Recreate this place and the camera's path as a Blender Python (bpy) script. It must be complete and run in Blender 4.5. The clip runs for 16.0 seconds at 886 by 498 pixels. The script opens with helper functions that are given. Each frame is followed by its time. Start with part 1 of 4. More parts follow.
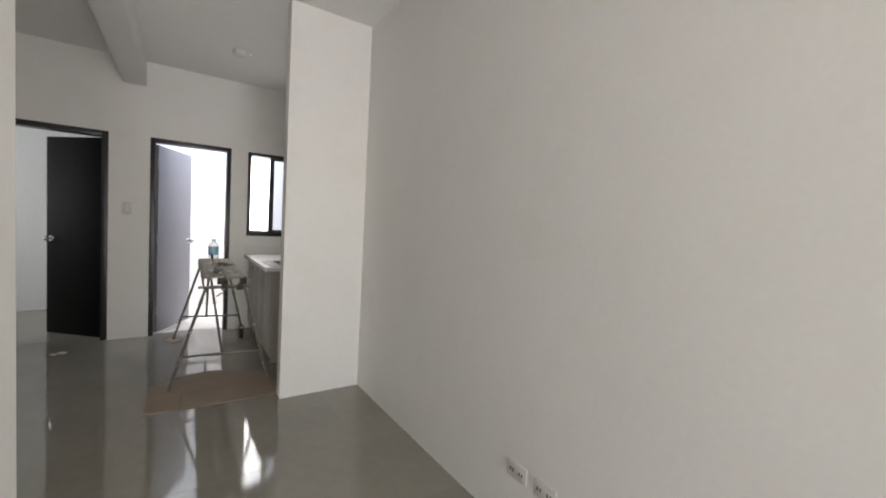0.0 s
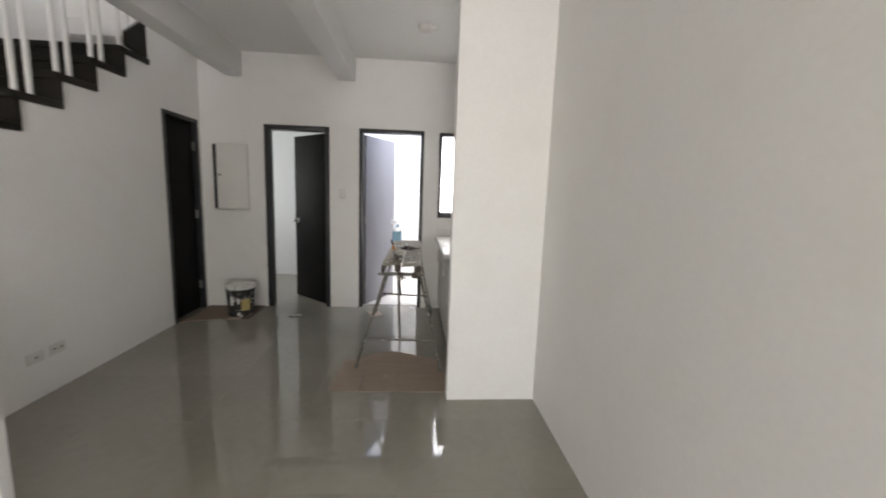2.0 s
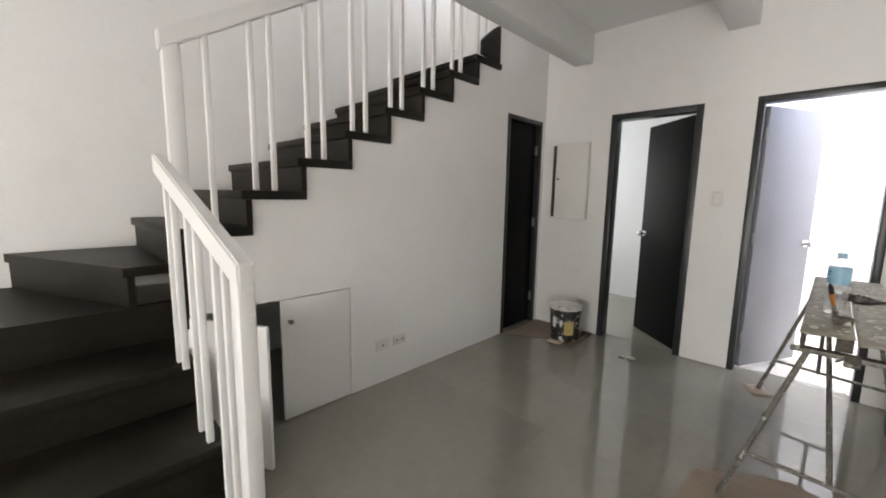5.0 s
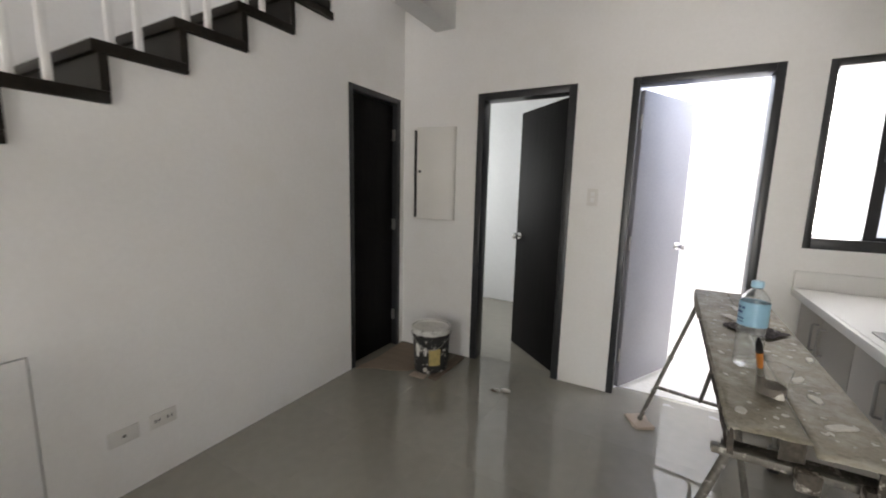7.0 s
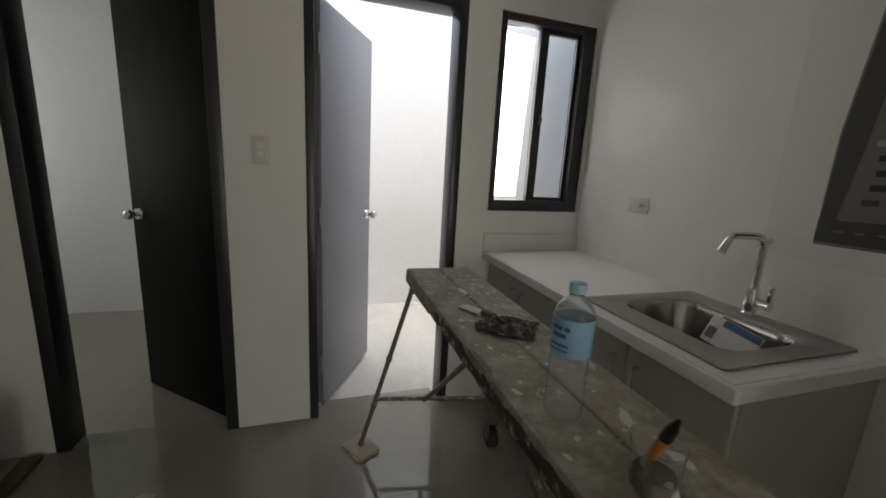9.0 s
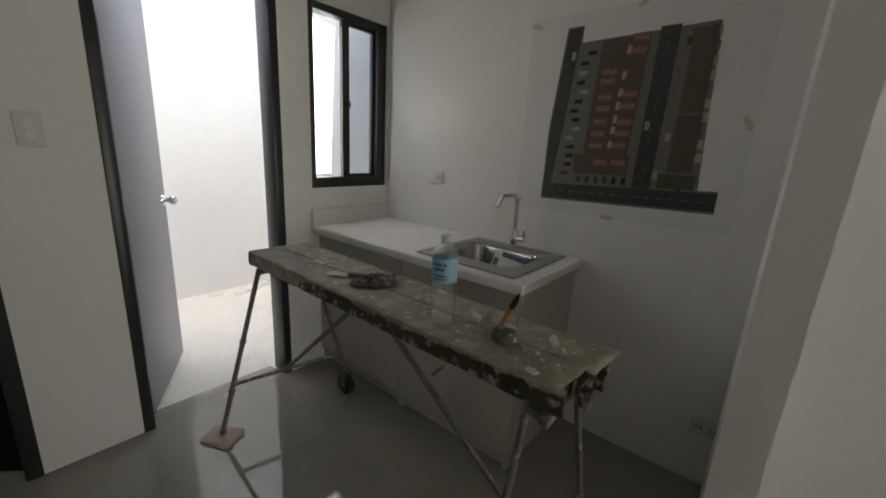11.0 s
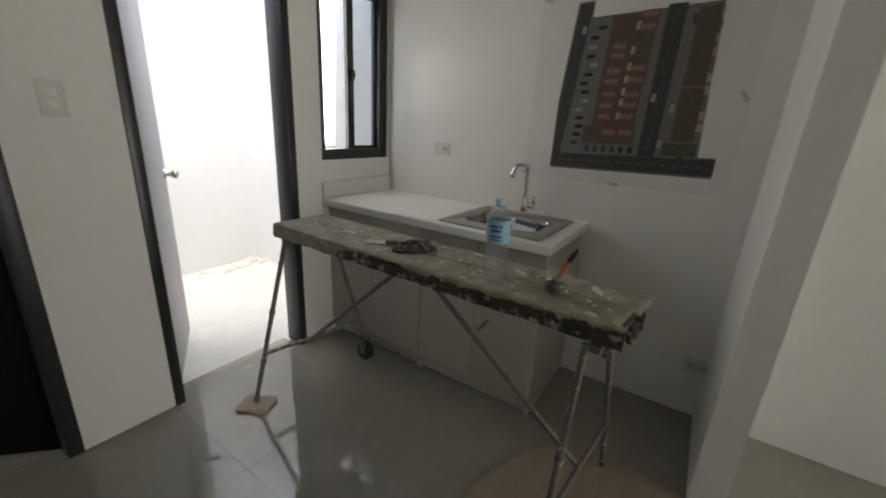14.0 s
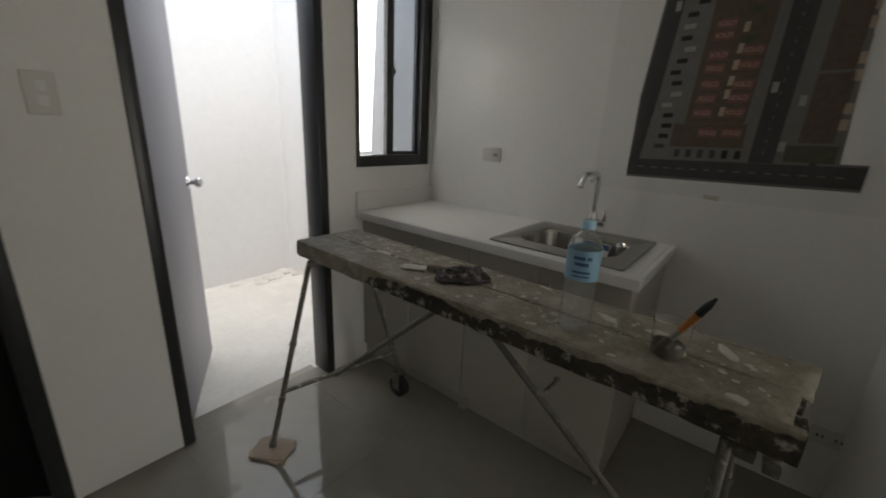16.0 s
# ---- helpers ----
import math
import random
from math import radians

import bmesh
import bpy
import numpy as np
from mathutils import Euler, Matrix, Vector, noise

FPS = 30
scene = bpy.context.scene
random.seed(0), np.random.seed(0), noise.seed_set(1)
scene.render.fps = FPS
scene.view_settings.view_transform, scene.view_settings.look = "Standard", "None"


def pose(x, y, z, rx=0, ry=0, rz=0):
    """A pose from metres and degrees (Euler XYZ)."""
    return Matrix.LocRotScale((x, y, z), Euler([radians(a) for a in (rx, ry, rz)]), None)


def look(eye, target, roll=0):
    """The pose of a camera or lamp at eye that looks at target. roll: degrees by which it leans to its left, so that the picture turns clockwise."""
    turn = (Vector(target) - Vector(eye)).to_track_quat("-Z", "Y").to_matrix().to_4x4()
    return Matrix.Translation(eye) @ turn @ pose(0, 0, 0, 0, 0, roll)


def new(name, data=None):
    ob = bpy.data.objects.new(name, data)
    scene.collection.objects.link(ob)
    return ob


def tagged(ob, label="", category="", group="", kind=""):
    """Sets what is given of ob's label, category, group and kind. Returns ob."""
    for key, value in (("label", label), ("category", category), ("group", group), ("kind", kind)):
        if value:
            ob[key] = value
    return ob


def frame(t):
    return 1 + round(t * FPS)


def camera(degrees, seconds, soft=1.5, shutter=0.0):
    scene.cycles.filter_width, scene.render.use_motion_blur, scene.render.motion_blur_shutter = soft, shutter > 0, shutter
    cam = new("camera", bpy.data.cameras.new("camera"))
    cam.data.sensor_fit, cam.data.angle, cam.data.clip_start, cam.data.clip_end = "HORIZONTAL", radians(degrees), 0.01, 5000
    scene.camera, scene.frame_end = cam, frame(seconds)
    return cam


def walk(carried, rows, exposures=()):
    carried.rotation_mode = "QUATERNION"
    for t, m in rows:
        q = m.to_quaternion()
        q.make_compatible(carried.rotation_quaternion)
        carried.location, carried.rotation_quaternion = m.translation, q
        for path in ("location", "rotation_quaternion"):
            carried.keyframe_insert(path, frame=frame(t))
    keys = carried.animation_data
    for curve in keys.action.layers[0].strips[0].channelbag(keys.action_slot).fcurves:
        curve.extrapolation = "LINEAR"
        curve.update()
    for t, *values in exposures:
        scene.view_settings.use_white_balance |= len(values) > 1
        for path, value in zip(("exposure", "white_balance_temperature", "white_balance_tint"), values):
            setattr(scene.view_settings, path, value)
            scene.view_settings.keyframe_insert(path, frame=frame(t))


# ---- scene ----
cam = camera(97.2, 16.0, soft=1.8, shutter=0.3)
PATH = [
    (0, (-0.226, 0.051, 1.319), (0.89, 1.707, 1.215), 3.1),
    (0.5, (-0.142, 0.182, 1.31), (0.811, 1.925, 1.082), 3.1),
    (1, (-0.042, 0.369, 1.352), (0.748, 2.188, 1.093), 3.0),
    (1.5, (0.07, 0.477, 1.389), (0.704, 2.352, 1.104), 2.7),
    (2, (0.152, 0.535, 1.396), (0.301, 2.51, 1.116), 1.9),
    (2.5, (0.188, 0.683, 1.349), (-0.088, 2.644, 1.068), 1.6),
    (3, (0.198, 0.838, 1.355), (-0.31, 2.755, 1.093), 1.4),
    (3.5, (0.247, 1.012, 1.353), (-0.532, 2.838, 1.112), 1.1),
    (4, (0.171, 1.099, 1.339), (-1.007, 2.699, 1.106), 1.0),
    (4.2, (0.083, 1.161, 1.314), (-1.21, 2.669, 1.089), 1.1),
    (6.3, (-0.154, 1.995, 1.423), (-1.55, 3.397, 1.131), 0.9),
    (6.5, (-0.178, 2.099, 1.42), (-1.442, 3.619, 1.114), 1.1),
    (7, (-0.265, 2.377, 1.378), (-1.227, 4.105, 1.081), 1.4),
    (7.5, (-0.321, 2.658, 1.359), (-1.001, 4.512, 1.041), 1.6),
    (8, (-0.398, 2.91, 1.364), (-0.494, 4.877, 1.015), 2.5),
    (8.5, (-0.392, 3.122, 1.335), (0.071, 5.034, 0.973), 3.2),
    (9, (-0.454, 3.271, 1.325), (0.158, 5.131, 0.916), 3.2),
    (9.5, (-0.53, 3.35, 1.317), (0.254, 5.135, 0.871), 3.3),
    (10, (-0.589, 3.329, 1.352), (0.637, 4.847, 0.911), 3.8),
    (10.2, (-0.625, 3.276, 1.365), (0.718, 4.696, 0.942), 4.0),
    (12.3, (-1.132, 3.136, 1.364), (0.466, 4.191, 0.787), 3.5),
    (12.5, (-1.115, 3.142, 1.361), (0.51, 4.158, 0.79), 3.6),
    (13, (-1.106, 3.156, 1.353), (0.569, 4.092, 0.788), 3.5),
    (13.5, (-1.135, 3.243, 1.33), (0.546, 4.159, 0.752), 3.4),
    (14, (-1.112, 3.337, 1.34), (0.487, 4.376, 0.737), 3.2),
    (14.5, (-1.029, 3.349, 1.347), (0.337, 4.675, 0.735), 2.7),
    (15, (-0.973, 3.418, 1.34), (0.279, 4.855, 0.731), 2.4),
    (15.5, (-0.892, 3.468, 1.321), (0.374, 4.897, 0.726), 2.4),
    (16, (-0.878, 3.571, 1.304), (0.62, 4.766, 0.732), 2.8),
]
EXPOSURE = [(0.0, 2.3), (1.5, 2.5), (3.0, 2.8), (4.0, 2.88), (6.5, 3.21), (7.5, 2.25), (8.5, 1.56), (10.0, 1.3), (12.5, 2.1), (14.0, 2.03), (16.0, 1.45)]
EXPOSURE = [(t, stops, 6950 if t < 8 else 7250, 12 if t < 8 else 8) for t, stops in EXPOSURE]
walk(cam, [(t, look(eye, target, roll)) for t, eye, target, roll in PATH], EXPOSURE)
SKY, FRONT_W, UPPER_W, BED_W, WIN_W = 0.15, 19.5, 1.7, 3.0, 0.78

# ---- world and large lights ----
world = bpy.data.worlds.new("sky_world")
scene.world = world
world.use_nodes = True
wn = world.node_tree.nodes
sky = wn.new("ShaderNodeTexSky")
sky.sky_type = 'NISHITA'
sky.sun_disc = False
sky.sun_elevation, sky.sun_rotation = radians(72), radians(208)
world.node_tree.links.new(sky.outputs[0], wn["Background"].inputs[0])
wn["Background"].inputs[1].default_value = SKY

sun_data = bpy.data.lights.new("sun", 'SUN')
sun_data.energy, sun_data.angle, sun_data.color = 2.1, radians(70), (1.0, 0.99, 0.975)
sun = new("sun", sun_data)
sun.matrix_world = look((-2.28, -4.28, 14.93), (0, 0, 0))


def window_light(name, eye, target, sx, sy, watts, color):
    data = bpy.data.lights.new(name, 'AREA')
    data.shape, data.size, data.size_y, data.energy, data.color = 'RECTANGLE', sx, sy, watts, color
    ob = new(name, data)
    ob.matrix_world = look(eye, target)
    return ob


window_light("front_door_daylight", (0.12, -3.70, 0.95), (-2.2, 4.0, 6.4), 1.55, 1.6, FRONT_W, (1.0, 0.98, 0.955))
window_light("upper_window_daylight", (-2.75, 5.12, 4.3), (-2.75, 0, 3.2), 0.9, 0.9, UPPER_W, (1.0, 0.98, 0.96))
window_light("kitchen_window_daylight", (0.575, 5.345, 1.61), (0.80, 4.3, 1.55), 0.22, 0.86, WIN_W, (0.98, 0.99, 1.0))
# added unseen lamp that brightens the next room; its west wall has no window
window_light("bedroom_fill_light", (-3.30, 6.2, 1.6), (0, 6.2, 1.3), 1.0, 1.1, BED_W, (0.90, 0.96, 1.0))

# ---- materials ----


def surf(name, color, rough=0.5, metal=0.0, var=0.08, scale=3.0, fine=60.0, bump=0.05, spec=0.5, second=None, mask=(0.55, 0.7), dist=0.002, stretch=(1, 1, 1), island=0.0, rough_var=0.06):
    """A painted, metal, wooden or mineral surface: two scales of noise on colour and roughness, fine relief."""
    m = bpy.data.materials.new(name)
    m.use_nodes = True
    nt = m.node_tree
    n, l = nt.nodes, nt.links
    b = n["Principled BSDF"]
    b.inputs["Metallic"].default_value = metal
    b.inputs["Specular IOR Level"].default_value = spec
    tc = n.new("ShaderNodeTexCoord")
    mp = n.new("ShaderNodeMapping")
    mp.inputs["Scale"].default_value = stretch
    l.new(tc.outputs["Object"], mp.inputs[0])
    big = n.new("ShaderNodeTexNoise")
    big.inputs["Scale"].default_value = scale
    big.inputs["Detail"].default_value = 4
    small = n.new("ShaderNodeTexNoise")
    small.inputs["Scale"].default_value = fine
    small.inputs["Detail"].default_value = 3
    for t in (big, small):
        l.new(mp.outputs[0], t.inputs["Vector"])
    add = n.new("ShaderNodeMath")
    add.operation = 'ADD'
    l.new(big.outputs["Fac"], add.inputs[0])
    l.new(small.outputs["Fac"], add.inputs[1])
    rng = n.new("ShaderNodeMapRange")
    rng.inputs["From Min"].default_value, rng.inputs["From Max"].default_value = 0.7, 1.3
    rng.inputs["To Min"].default_value, rng.inputs["To Max"].default_value = 1 - var, 1 + var
    l.new(add.outputs[0], rng.inputs[0])
    mul = n.new("ShaderNodeVectorMath")
    mul.operation = 'SCALE'
    mul.inputs[0].default_value = color
    l.new(rng.outputs[0], mul.inputs["Scale"])
    out = mul.outputs[0]
    if island:
        inf = n.new("ShaderNodeObjectInfo")
        r2 = n.new("ShaderNodeMapRange")
        r2.inputs["To Min"].default_value, r2.inputs["To Max"].default_value = 1 - island, 1 + island
        l.new(inf.outputs["Random"], r2.inputs[0])
        m2 = n.new("ShaderNodeVectorMath")
        m2.operation = 'SCALE'
        l.new(out, m2.inputs[0])
        l.new(r2.outputs[0], m2.inputs["Scale"])
        out = m2.outputs[0]
    if second:
        sp = n.new("ShaderNodeTexNoise")
        sp.inputs["Scale"].default_value = scale * 2.7
        sp.inputs["Detail"].default_value = 8
        sp.inputs["Roughness"].default_value = 0.65
        l.new(mp.outputs[0], sp.inputs["Vector"])
        mr = n.new("ShaderNodeMapRange")
        mr.inputs["From Min"].default_value, mr.inputs["From Max"].default_value = mask
        l.new(sp.outputs["Fac"], mr.inputs[0])
        mix = n.new("ShaderNodeMix")
        mix.data_type = 'RGBA'
        l.new(mr.outputs[0], mix.inputs["Factor"])
        l.new(out, mix.inputs["A"])
        mix.inputs["B"].default_value = (*second, 1)
        out = mix.outputs["Result"]
    l.new(out, b.inputs["Base Color"])
    rr = n.new("ShaderNodeMapRange")
    rr.inputs["To Min"].default_value, rr.inputs["To Max"].default_value = max(0.0, rough - rough_var), min(1.0, rough + rough_var)
    l.new(big.outputs["Fac"], rr.inputs[0])
    l.new(rr.outputs[0], b.inputs["Roughness"])
    if bump:
        bp = n.new("ShaderNodeBump")
        bp.inputs["Strength"].default_value = bump
        bp.inputs["Distance"].default_value = dist
        l.new(add.outputs[0], bp.inputs["Height"])
        l.new(bp.outputs[0], b.inputs["Normal"])
    return m


def clear(name, color, rough=0.0, ior=1.45, through_share=1.0):
    m = bpy.data.materials.new(name)
    m.use_nodes = True
    b = m.node_tree.nodes["Principled BSDF"]
    b.inputs["Base Color"].default_value = (*color, 1)
    b.inputs["Roughness"].default_value, b.inputs["IOR"].default_value = rough, ior
    b.inputs["Transmission Weight"].default_value = through_share
    return m


M_WALL = surf("white_wall_paint", (0.86, 0.848, 0.825), 0.62, spec=0.4, var=0.022, scale=1.1, fine=45, bump=0.06, dist=0.003, rough_var=0.1, second=(0.828, 0.810, 0.778), mask=(0.50, 0.76))
M_CEIL = surf("white_ceiling_paint", (0.87, 0.865, 0.855), 0.75, var=0.02, scale=1.0, fine=30, bump=0.05)
M_BED = surf("pale_bedroom_paint", (0.80, 0.81, 0.82), 0.6, var=0.02, scale=1.2, fine=30, bump=0.06)
M_YARD = surf("skim_coated_yard_wall", (0.81, 0.81, 0.81), 0.85, var=0.025, scale=1.5, fine=25, bump=0.1, dist=0.003)
M_TILE = surf("polished_porcelain_tile", (0.288, 0.270, 0.230), 0.055, var=0.05, scale=1.6, fine=14, bump=0.004, spec=0.85, island=0.015, rough_var=0.025)
M_GROUT = surf("grey_tile_grout", (0.27, 0.254, 0.22), 0.25, var=0.06, fine=80)
M_CONC = surf("rough_yard_concrete", (0.64, 0.628, 0.60), 0.9, var=0.08, scale=2.2, fine=35, bump=0.35, dist=0.006, second=(0.70, 0.69, 0.66), mask=(0.5, 0.68))
M_STEP = surf("black_stained_wood", (0.0135, 0.0108, 0.0075), 0.46, spec=0.22, var=0.3, scale=2.5, fine=40, bump=0.08, stretch=(0.3, 1, 1), rough_var=0.1)
M_FRAME = surf("charcoal_frame_paint", (0.024, 0.025, 0.0275), 0.35, spec=0.5, var=0.15, scale=6, fine=90, bump=0.04)
M_DOOR = surf("black_wood_grain_door", (0.009, 0.0085, 0.0085), 0.6, var=0.35, scale=5, fine=60, bump=0.12, stretch=(1, 1, 0.05), spec=0.08)
M_GREYDOOR = surf("grey_painted_door", (0.28, 0.28, 0.31), 0.45, var=0.06, scale=2.5, fine=60, bump=0.06)
M_RAIL = surf("white_enamel_railing", (0.80, 0.79, 0.77), 0.35, var=0.03, scale=5, fine=90, bump=0.05)
M_PLASTIC = surf("white_plastic", (0.72, 0.70, 0.66), 0.35, var=0.02, scale=10, fine=120, bump=0.02)
M_PLASTIC_DK = surf("dark_slot_plastic", (0.04, 0.04, 0.04), 0.5, var=0.1)
M_PANEL = surf("powder_coated_panel_steel", (0.76, 0.74, 0.70), 0.4, var=0.02, scale=6, fine=200, bump=0.06)
M_CHROME = surf("polished_chrome", (0.72, 0.72, 0.72), 0.08, 1.0, var=0.03, bump=0.0, rough_var=0.03)
M_BOWL = surf("polished_stainless_steel", (0.46, 0.445, 0.42), 0.20, 1.0, var=0.06, scale=5, fine=140, bump=0.02)
M_STEEL = surf("brushed_stainless_steel", (0.42, 0.41, 0.395), 0.36, 1.0, var=0.05, scale=6, fine=160, bump=0.03)
M_TOP = surf("white_solid_countertop", (0.80, 0.79, 0.765), 0.42, var=0.02, scale=4, fine=150, bump=0.01)
M_CAB = surf("pale_taupe_cabinet_laminate", (0.475, 0.447, 0.40), 0.38, var=0.03, scale=3, fine=100, bump=0.03)
M_KNOB = surf("brown_knob", (0.22, 0.17, 0.14), 0.3, 0.4, var=0.1)
M_PLANK = surf("cement_splashed_steel_deck", (0.262, 0.235, 0.179), 0.7, var=0.24, scale=6, fine=85, bump=0.7, dist=0.004, second=(0.44, 0.41, 0.345), mask=(0.46, 0.72))
M_PLASTER = surf("dried_plaster", (0.60, 0.575, 0.52), 0.85, var=0.12, scale=25, fine=160, bump=0.5, dist=0.003)
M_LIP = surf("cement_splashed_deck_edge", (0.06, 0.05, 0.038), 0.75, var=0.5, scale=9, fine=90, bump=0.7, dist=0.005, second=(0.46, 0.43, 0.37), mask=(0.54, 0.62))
M_TUBE = surf("cement_spattered_steel_tube", (0.155, 0.145, 0.125), 0.55, 0.35, var=0.25, scale=14, fine=90, bump=0.4, second=(0.50, 0.48, 0.43), mask=(0.57, 0.66))
M_RUBBER = surf("black_rubber", (0.016, 0.016, 0.017), 0.6, var=0.2)
M_CARD = surf("brown_cardboard", (0.30, 0.232, 0.176), 0.85, var=0.12, scale=4, fine=60, bump=0.2, stretch=(1, 5, 1), second=(0.25, 0.185, 0.135), mask=(0.55, 0.75))
M_CARD_PALE = surf("pale_cardboard", (0.46, 0.37, 0.29), 0.85, var=0.1, scale=9, fine=80, bump=0.2)
M_BLUE = surf("light_blue_print", (0.28, 0.50, 0.645), 0.4, var=0.05, scale=20)
M_NAVY = surf("dark_blue_print", (0.06, 0.13, 0.28), 0.4, var=0.1)
M_PAPER = surf("white_paper", (0.80, 0.79, 0.765), 0.7, var=0.025, scale=4, fine=80, bump=0.03)
M_TAPE = surf("yellowed_masking_tape", (0.60, 0.575, 0.50), 0.6, var=0.12, scale=30, fine=150, bump=0.15)
M_CAP = surf("blue_cap_plastic", (0.38, 0.62, 0.76), 0.35, var=0.04)
M_RAG = surf("dirty_dark_rag", (0.055, 0.045, 0.045), 0.9, var=0.5, scale=18, fine=120, bump=0.8, dist=0.005, second=(0.26, 0.235, 0.23), mask=(0.50, 0.64))
M_ORANGE = surf("varnished_brush_wood", (0.52, 0.20, 0.05), 0.35, var=0.15, scale=30)
M_BLACK = surf("black_paint", (0.012, 0.012, 0.013), 0.4, var=0.2)
M_BRISTLE = surf("stiff_dirty_bristle", (0.10, 0.085, 0.07), 0.9, var=0.4, scale=40, fine=200, bump=0.6)
M_BUCKET = surf("black_printed_pail", (0.025, 0.024, 0.023), 0.45, var=0.3, scale=8, fine=60, bump=0.15, second=(0.62, 0.60, 0.54), mask=(0.565, 0.60))
M_RIM = surf("white_spattered_pail_rim", (0.78, 0.765, 0.73), 0.5, var=0.1, scale=12, second=(0.30, 0.28, 0.25), mask=(0.6, 0.72))
M_RIM2 = surf("dark_flecked_pail_rim", (0.22, 0.21, 0.19), 0.5, var=0.2, scale=14, second=(0.76, 0.75, 0.71), mask=(0.34, 0.46))
M_YELLOW = surf("faded_yellow_print", (0.55, 0.43, 0.17), 0.5, var=0.15, scale=14)
M_WOOD = surf("weathered_plank", (0.16, 0.12, 0.09), 0.8, var=0.3, scale=6, fine=60, bump=0.3, stretch=(1, 0.2, 1))
M_ROAD = surf("printed_road_grey", (0.055, 0.052, 0.052), 0.45, var=0.15, scale=25)
M_LOT = surf("printed_lot_grey", (0.17, 0.165, 0.155), 0.45, var=0.1, scale=20)
M_ROOF = surf("printed_roof_brown", (0.115, 0.082, 0.06), 0.45, var=0.12, scale=30)
M_ROOF_RED = surf("printed_roof_red", (0.20, 0.095, 0.08), 0.45, var=0.12, scale=30)
M_GRASS = surf("printed_green", (0.075, 0.085, 0.05), 0.45, var=0.15, scale=30)
M_CARS = surf("printed_pale_grey", (0.34, 0.33, 0.31), 0.45, var=0.1, scale=30)
M_SOLD = surf("printed_pale_red_letters", (0.52, 0.30, 0.27), 0.45, var=0.03)
M_GLASS = clear("window_glass", (0.97, 0.98, 0.98), 0.0, 1.45)
M_FROST = clear("obscured_window_glass", (0.62, 0.65, 0.67), 0.12, 1.15)
M_PET = clear("clear_bottle_plastic", (0.97, 0.985, 0.99), 0.04, 1.41, 0.965)
M_JAR = clear("smeared_glass", (0.97, 0.965, 0.95), 0.04, 1.2, 0.97)

# ---- helpers for building ----
ORIGIN = {}


def add_box(bm, x0, x1, y0, y1, z0, z1, bevel=0.0, seg=2):
    m = Matrix.Translation(((x0 + x1) / 2, (y0 + y1) / 2, (z0 + z1) / 2)) @ Matrix.Diagonal((abs(x1 - x0), abs(y1 - y0), abs(z1 - z0), 1))
    v = bmesh.ops.create_cube(bm, size=1, matrix=m)["verts"]
    if bevel:
        edges = list({e for q in v for e in q.link_edges})
        bmesh.ops.bevel(bm, geom=edges, offset=bevel, segments=seg, affect='EDGES', profile=0.5)
    return bm


def box(x0, x1, y0, y1, z0, z1, bevel=0.0, seg=2):
    return add_box(bmesh.new(), x0, x1, y0, y1, z0, z1, bevel, seg)


def boxes(*list_of):
    bm = bmesh.new()
    for b in list_of:
        add_box(bm, *b)
    return bm


def add_tube(bm, a, b, r, r2=None, seg=12):
    a, b = Vector(a), Vector(b)
    m = Matrix.Translation((a + b) / 2) @ (b - a).to_track_quat('Z', 'Y').to_matrix().to_4x4()
    bmesh.ops.create_cone(bm, cap_ends=True, segments=seg, radius1=r, radius2=r if r2 is None else r2, depth=(b - a).length, matrix=m)
    return bm


def tube(a, b, r, r2=None, seg=12):
    return add_tube(bmesh.new(), a, b, r, r2, seg)


def add_ball(bm, c, r, sx=1, sy=1, sz=1, u=14, v=9):
    bmesh.ops.create_uvsphere(bm, u_segments=u, v_segments=v, radius=r, matrix=Matrix.Translation(c) @ Matrix.Diagonal((sx, sy, sz, 1)))
    return bm


def lathe(c, profile, seg=28):
    """Turns (radius, height) pairs about the upright axis through c."""
    bm = bmesh.new()
    rings = []
    for r, z in profile:
        if r < 1e-5:
            rings.append([bm.verts.new((c[0], c[1], c[2] + z))])
        else:
            rings.append([bm.verts.new((c[0] + r * math.cos(2 * math.pi * i / seg), c[1] + r * math.sin(2 * math.pi * i / seg), c[2] + z)) for i in range(seg)])
    for p, q in zip(rings, rings[1:]):
        for i in range(seg):
            j = (i + 1) % seg
            if len(p) == 1 and len(q) == 1:
                continue
            if len(p) == 1:
                bm.faces.new((p[0], q[j], q[i]))
            elif len(q) == 1:
                bm.faces.new((p[i], p[j], q[0]))
            else:
                bm.faces.new((p[i], p[j], q[j], q[i]))
    bmesh.ops.recalc_face_normals(bm, faces=bm.faces)
    return bm


def sweep(points, r, seg=12):
    """A round pipe along points."""
    bm = bmesh.new()
    pts = [Vector(p) for p in points]
    rings = []
    for i, p in enumerate(pts):
        d = (pts[min(i + 1, len(pts) - 1)] - pts[max(i - 1, 0)]).normalized()
        q = d.to_track_quat('Z', 'Y').to_matrix()
        rings.append([bm.verts.new(p + q @ Vector((r * math.cos(2 * math.pi * k / seg), r * math.sin(2 * math.pi * k / seg), 0))) for k in range(seg)])
    for a, b in zip(rings, rings[1:]):
        best = min(range(seg), key=lambda s: (a[0].co - b[s].co).length)
        for k in range(seg):
            bm.faces.new((a[k], a[(k + 1) % seg], b[(k + 1 + best) % seg], b[(k + best) % seg]))
    bm.faces.new(rings[0])
    bm.faces.new(rings[-1])
    bmesh.ops.recalc_face_normals(bm, faces=bm.faces)
    return bm


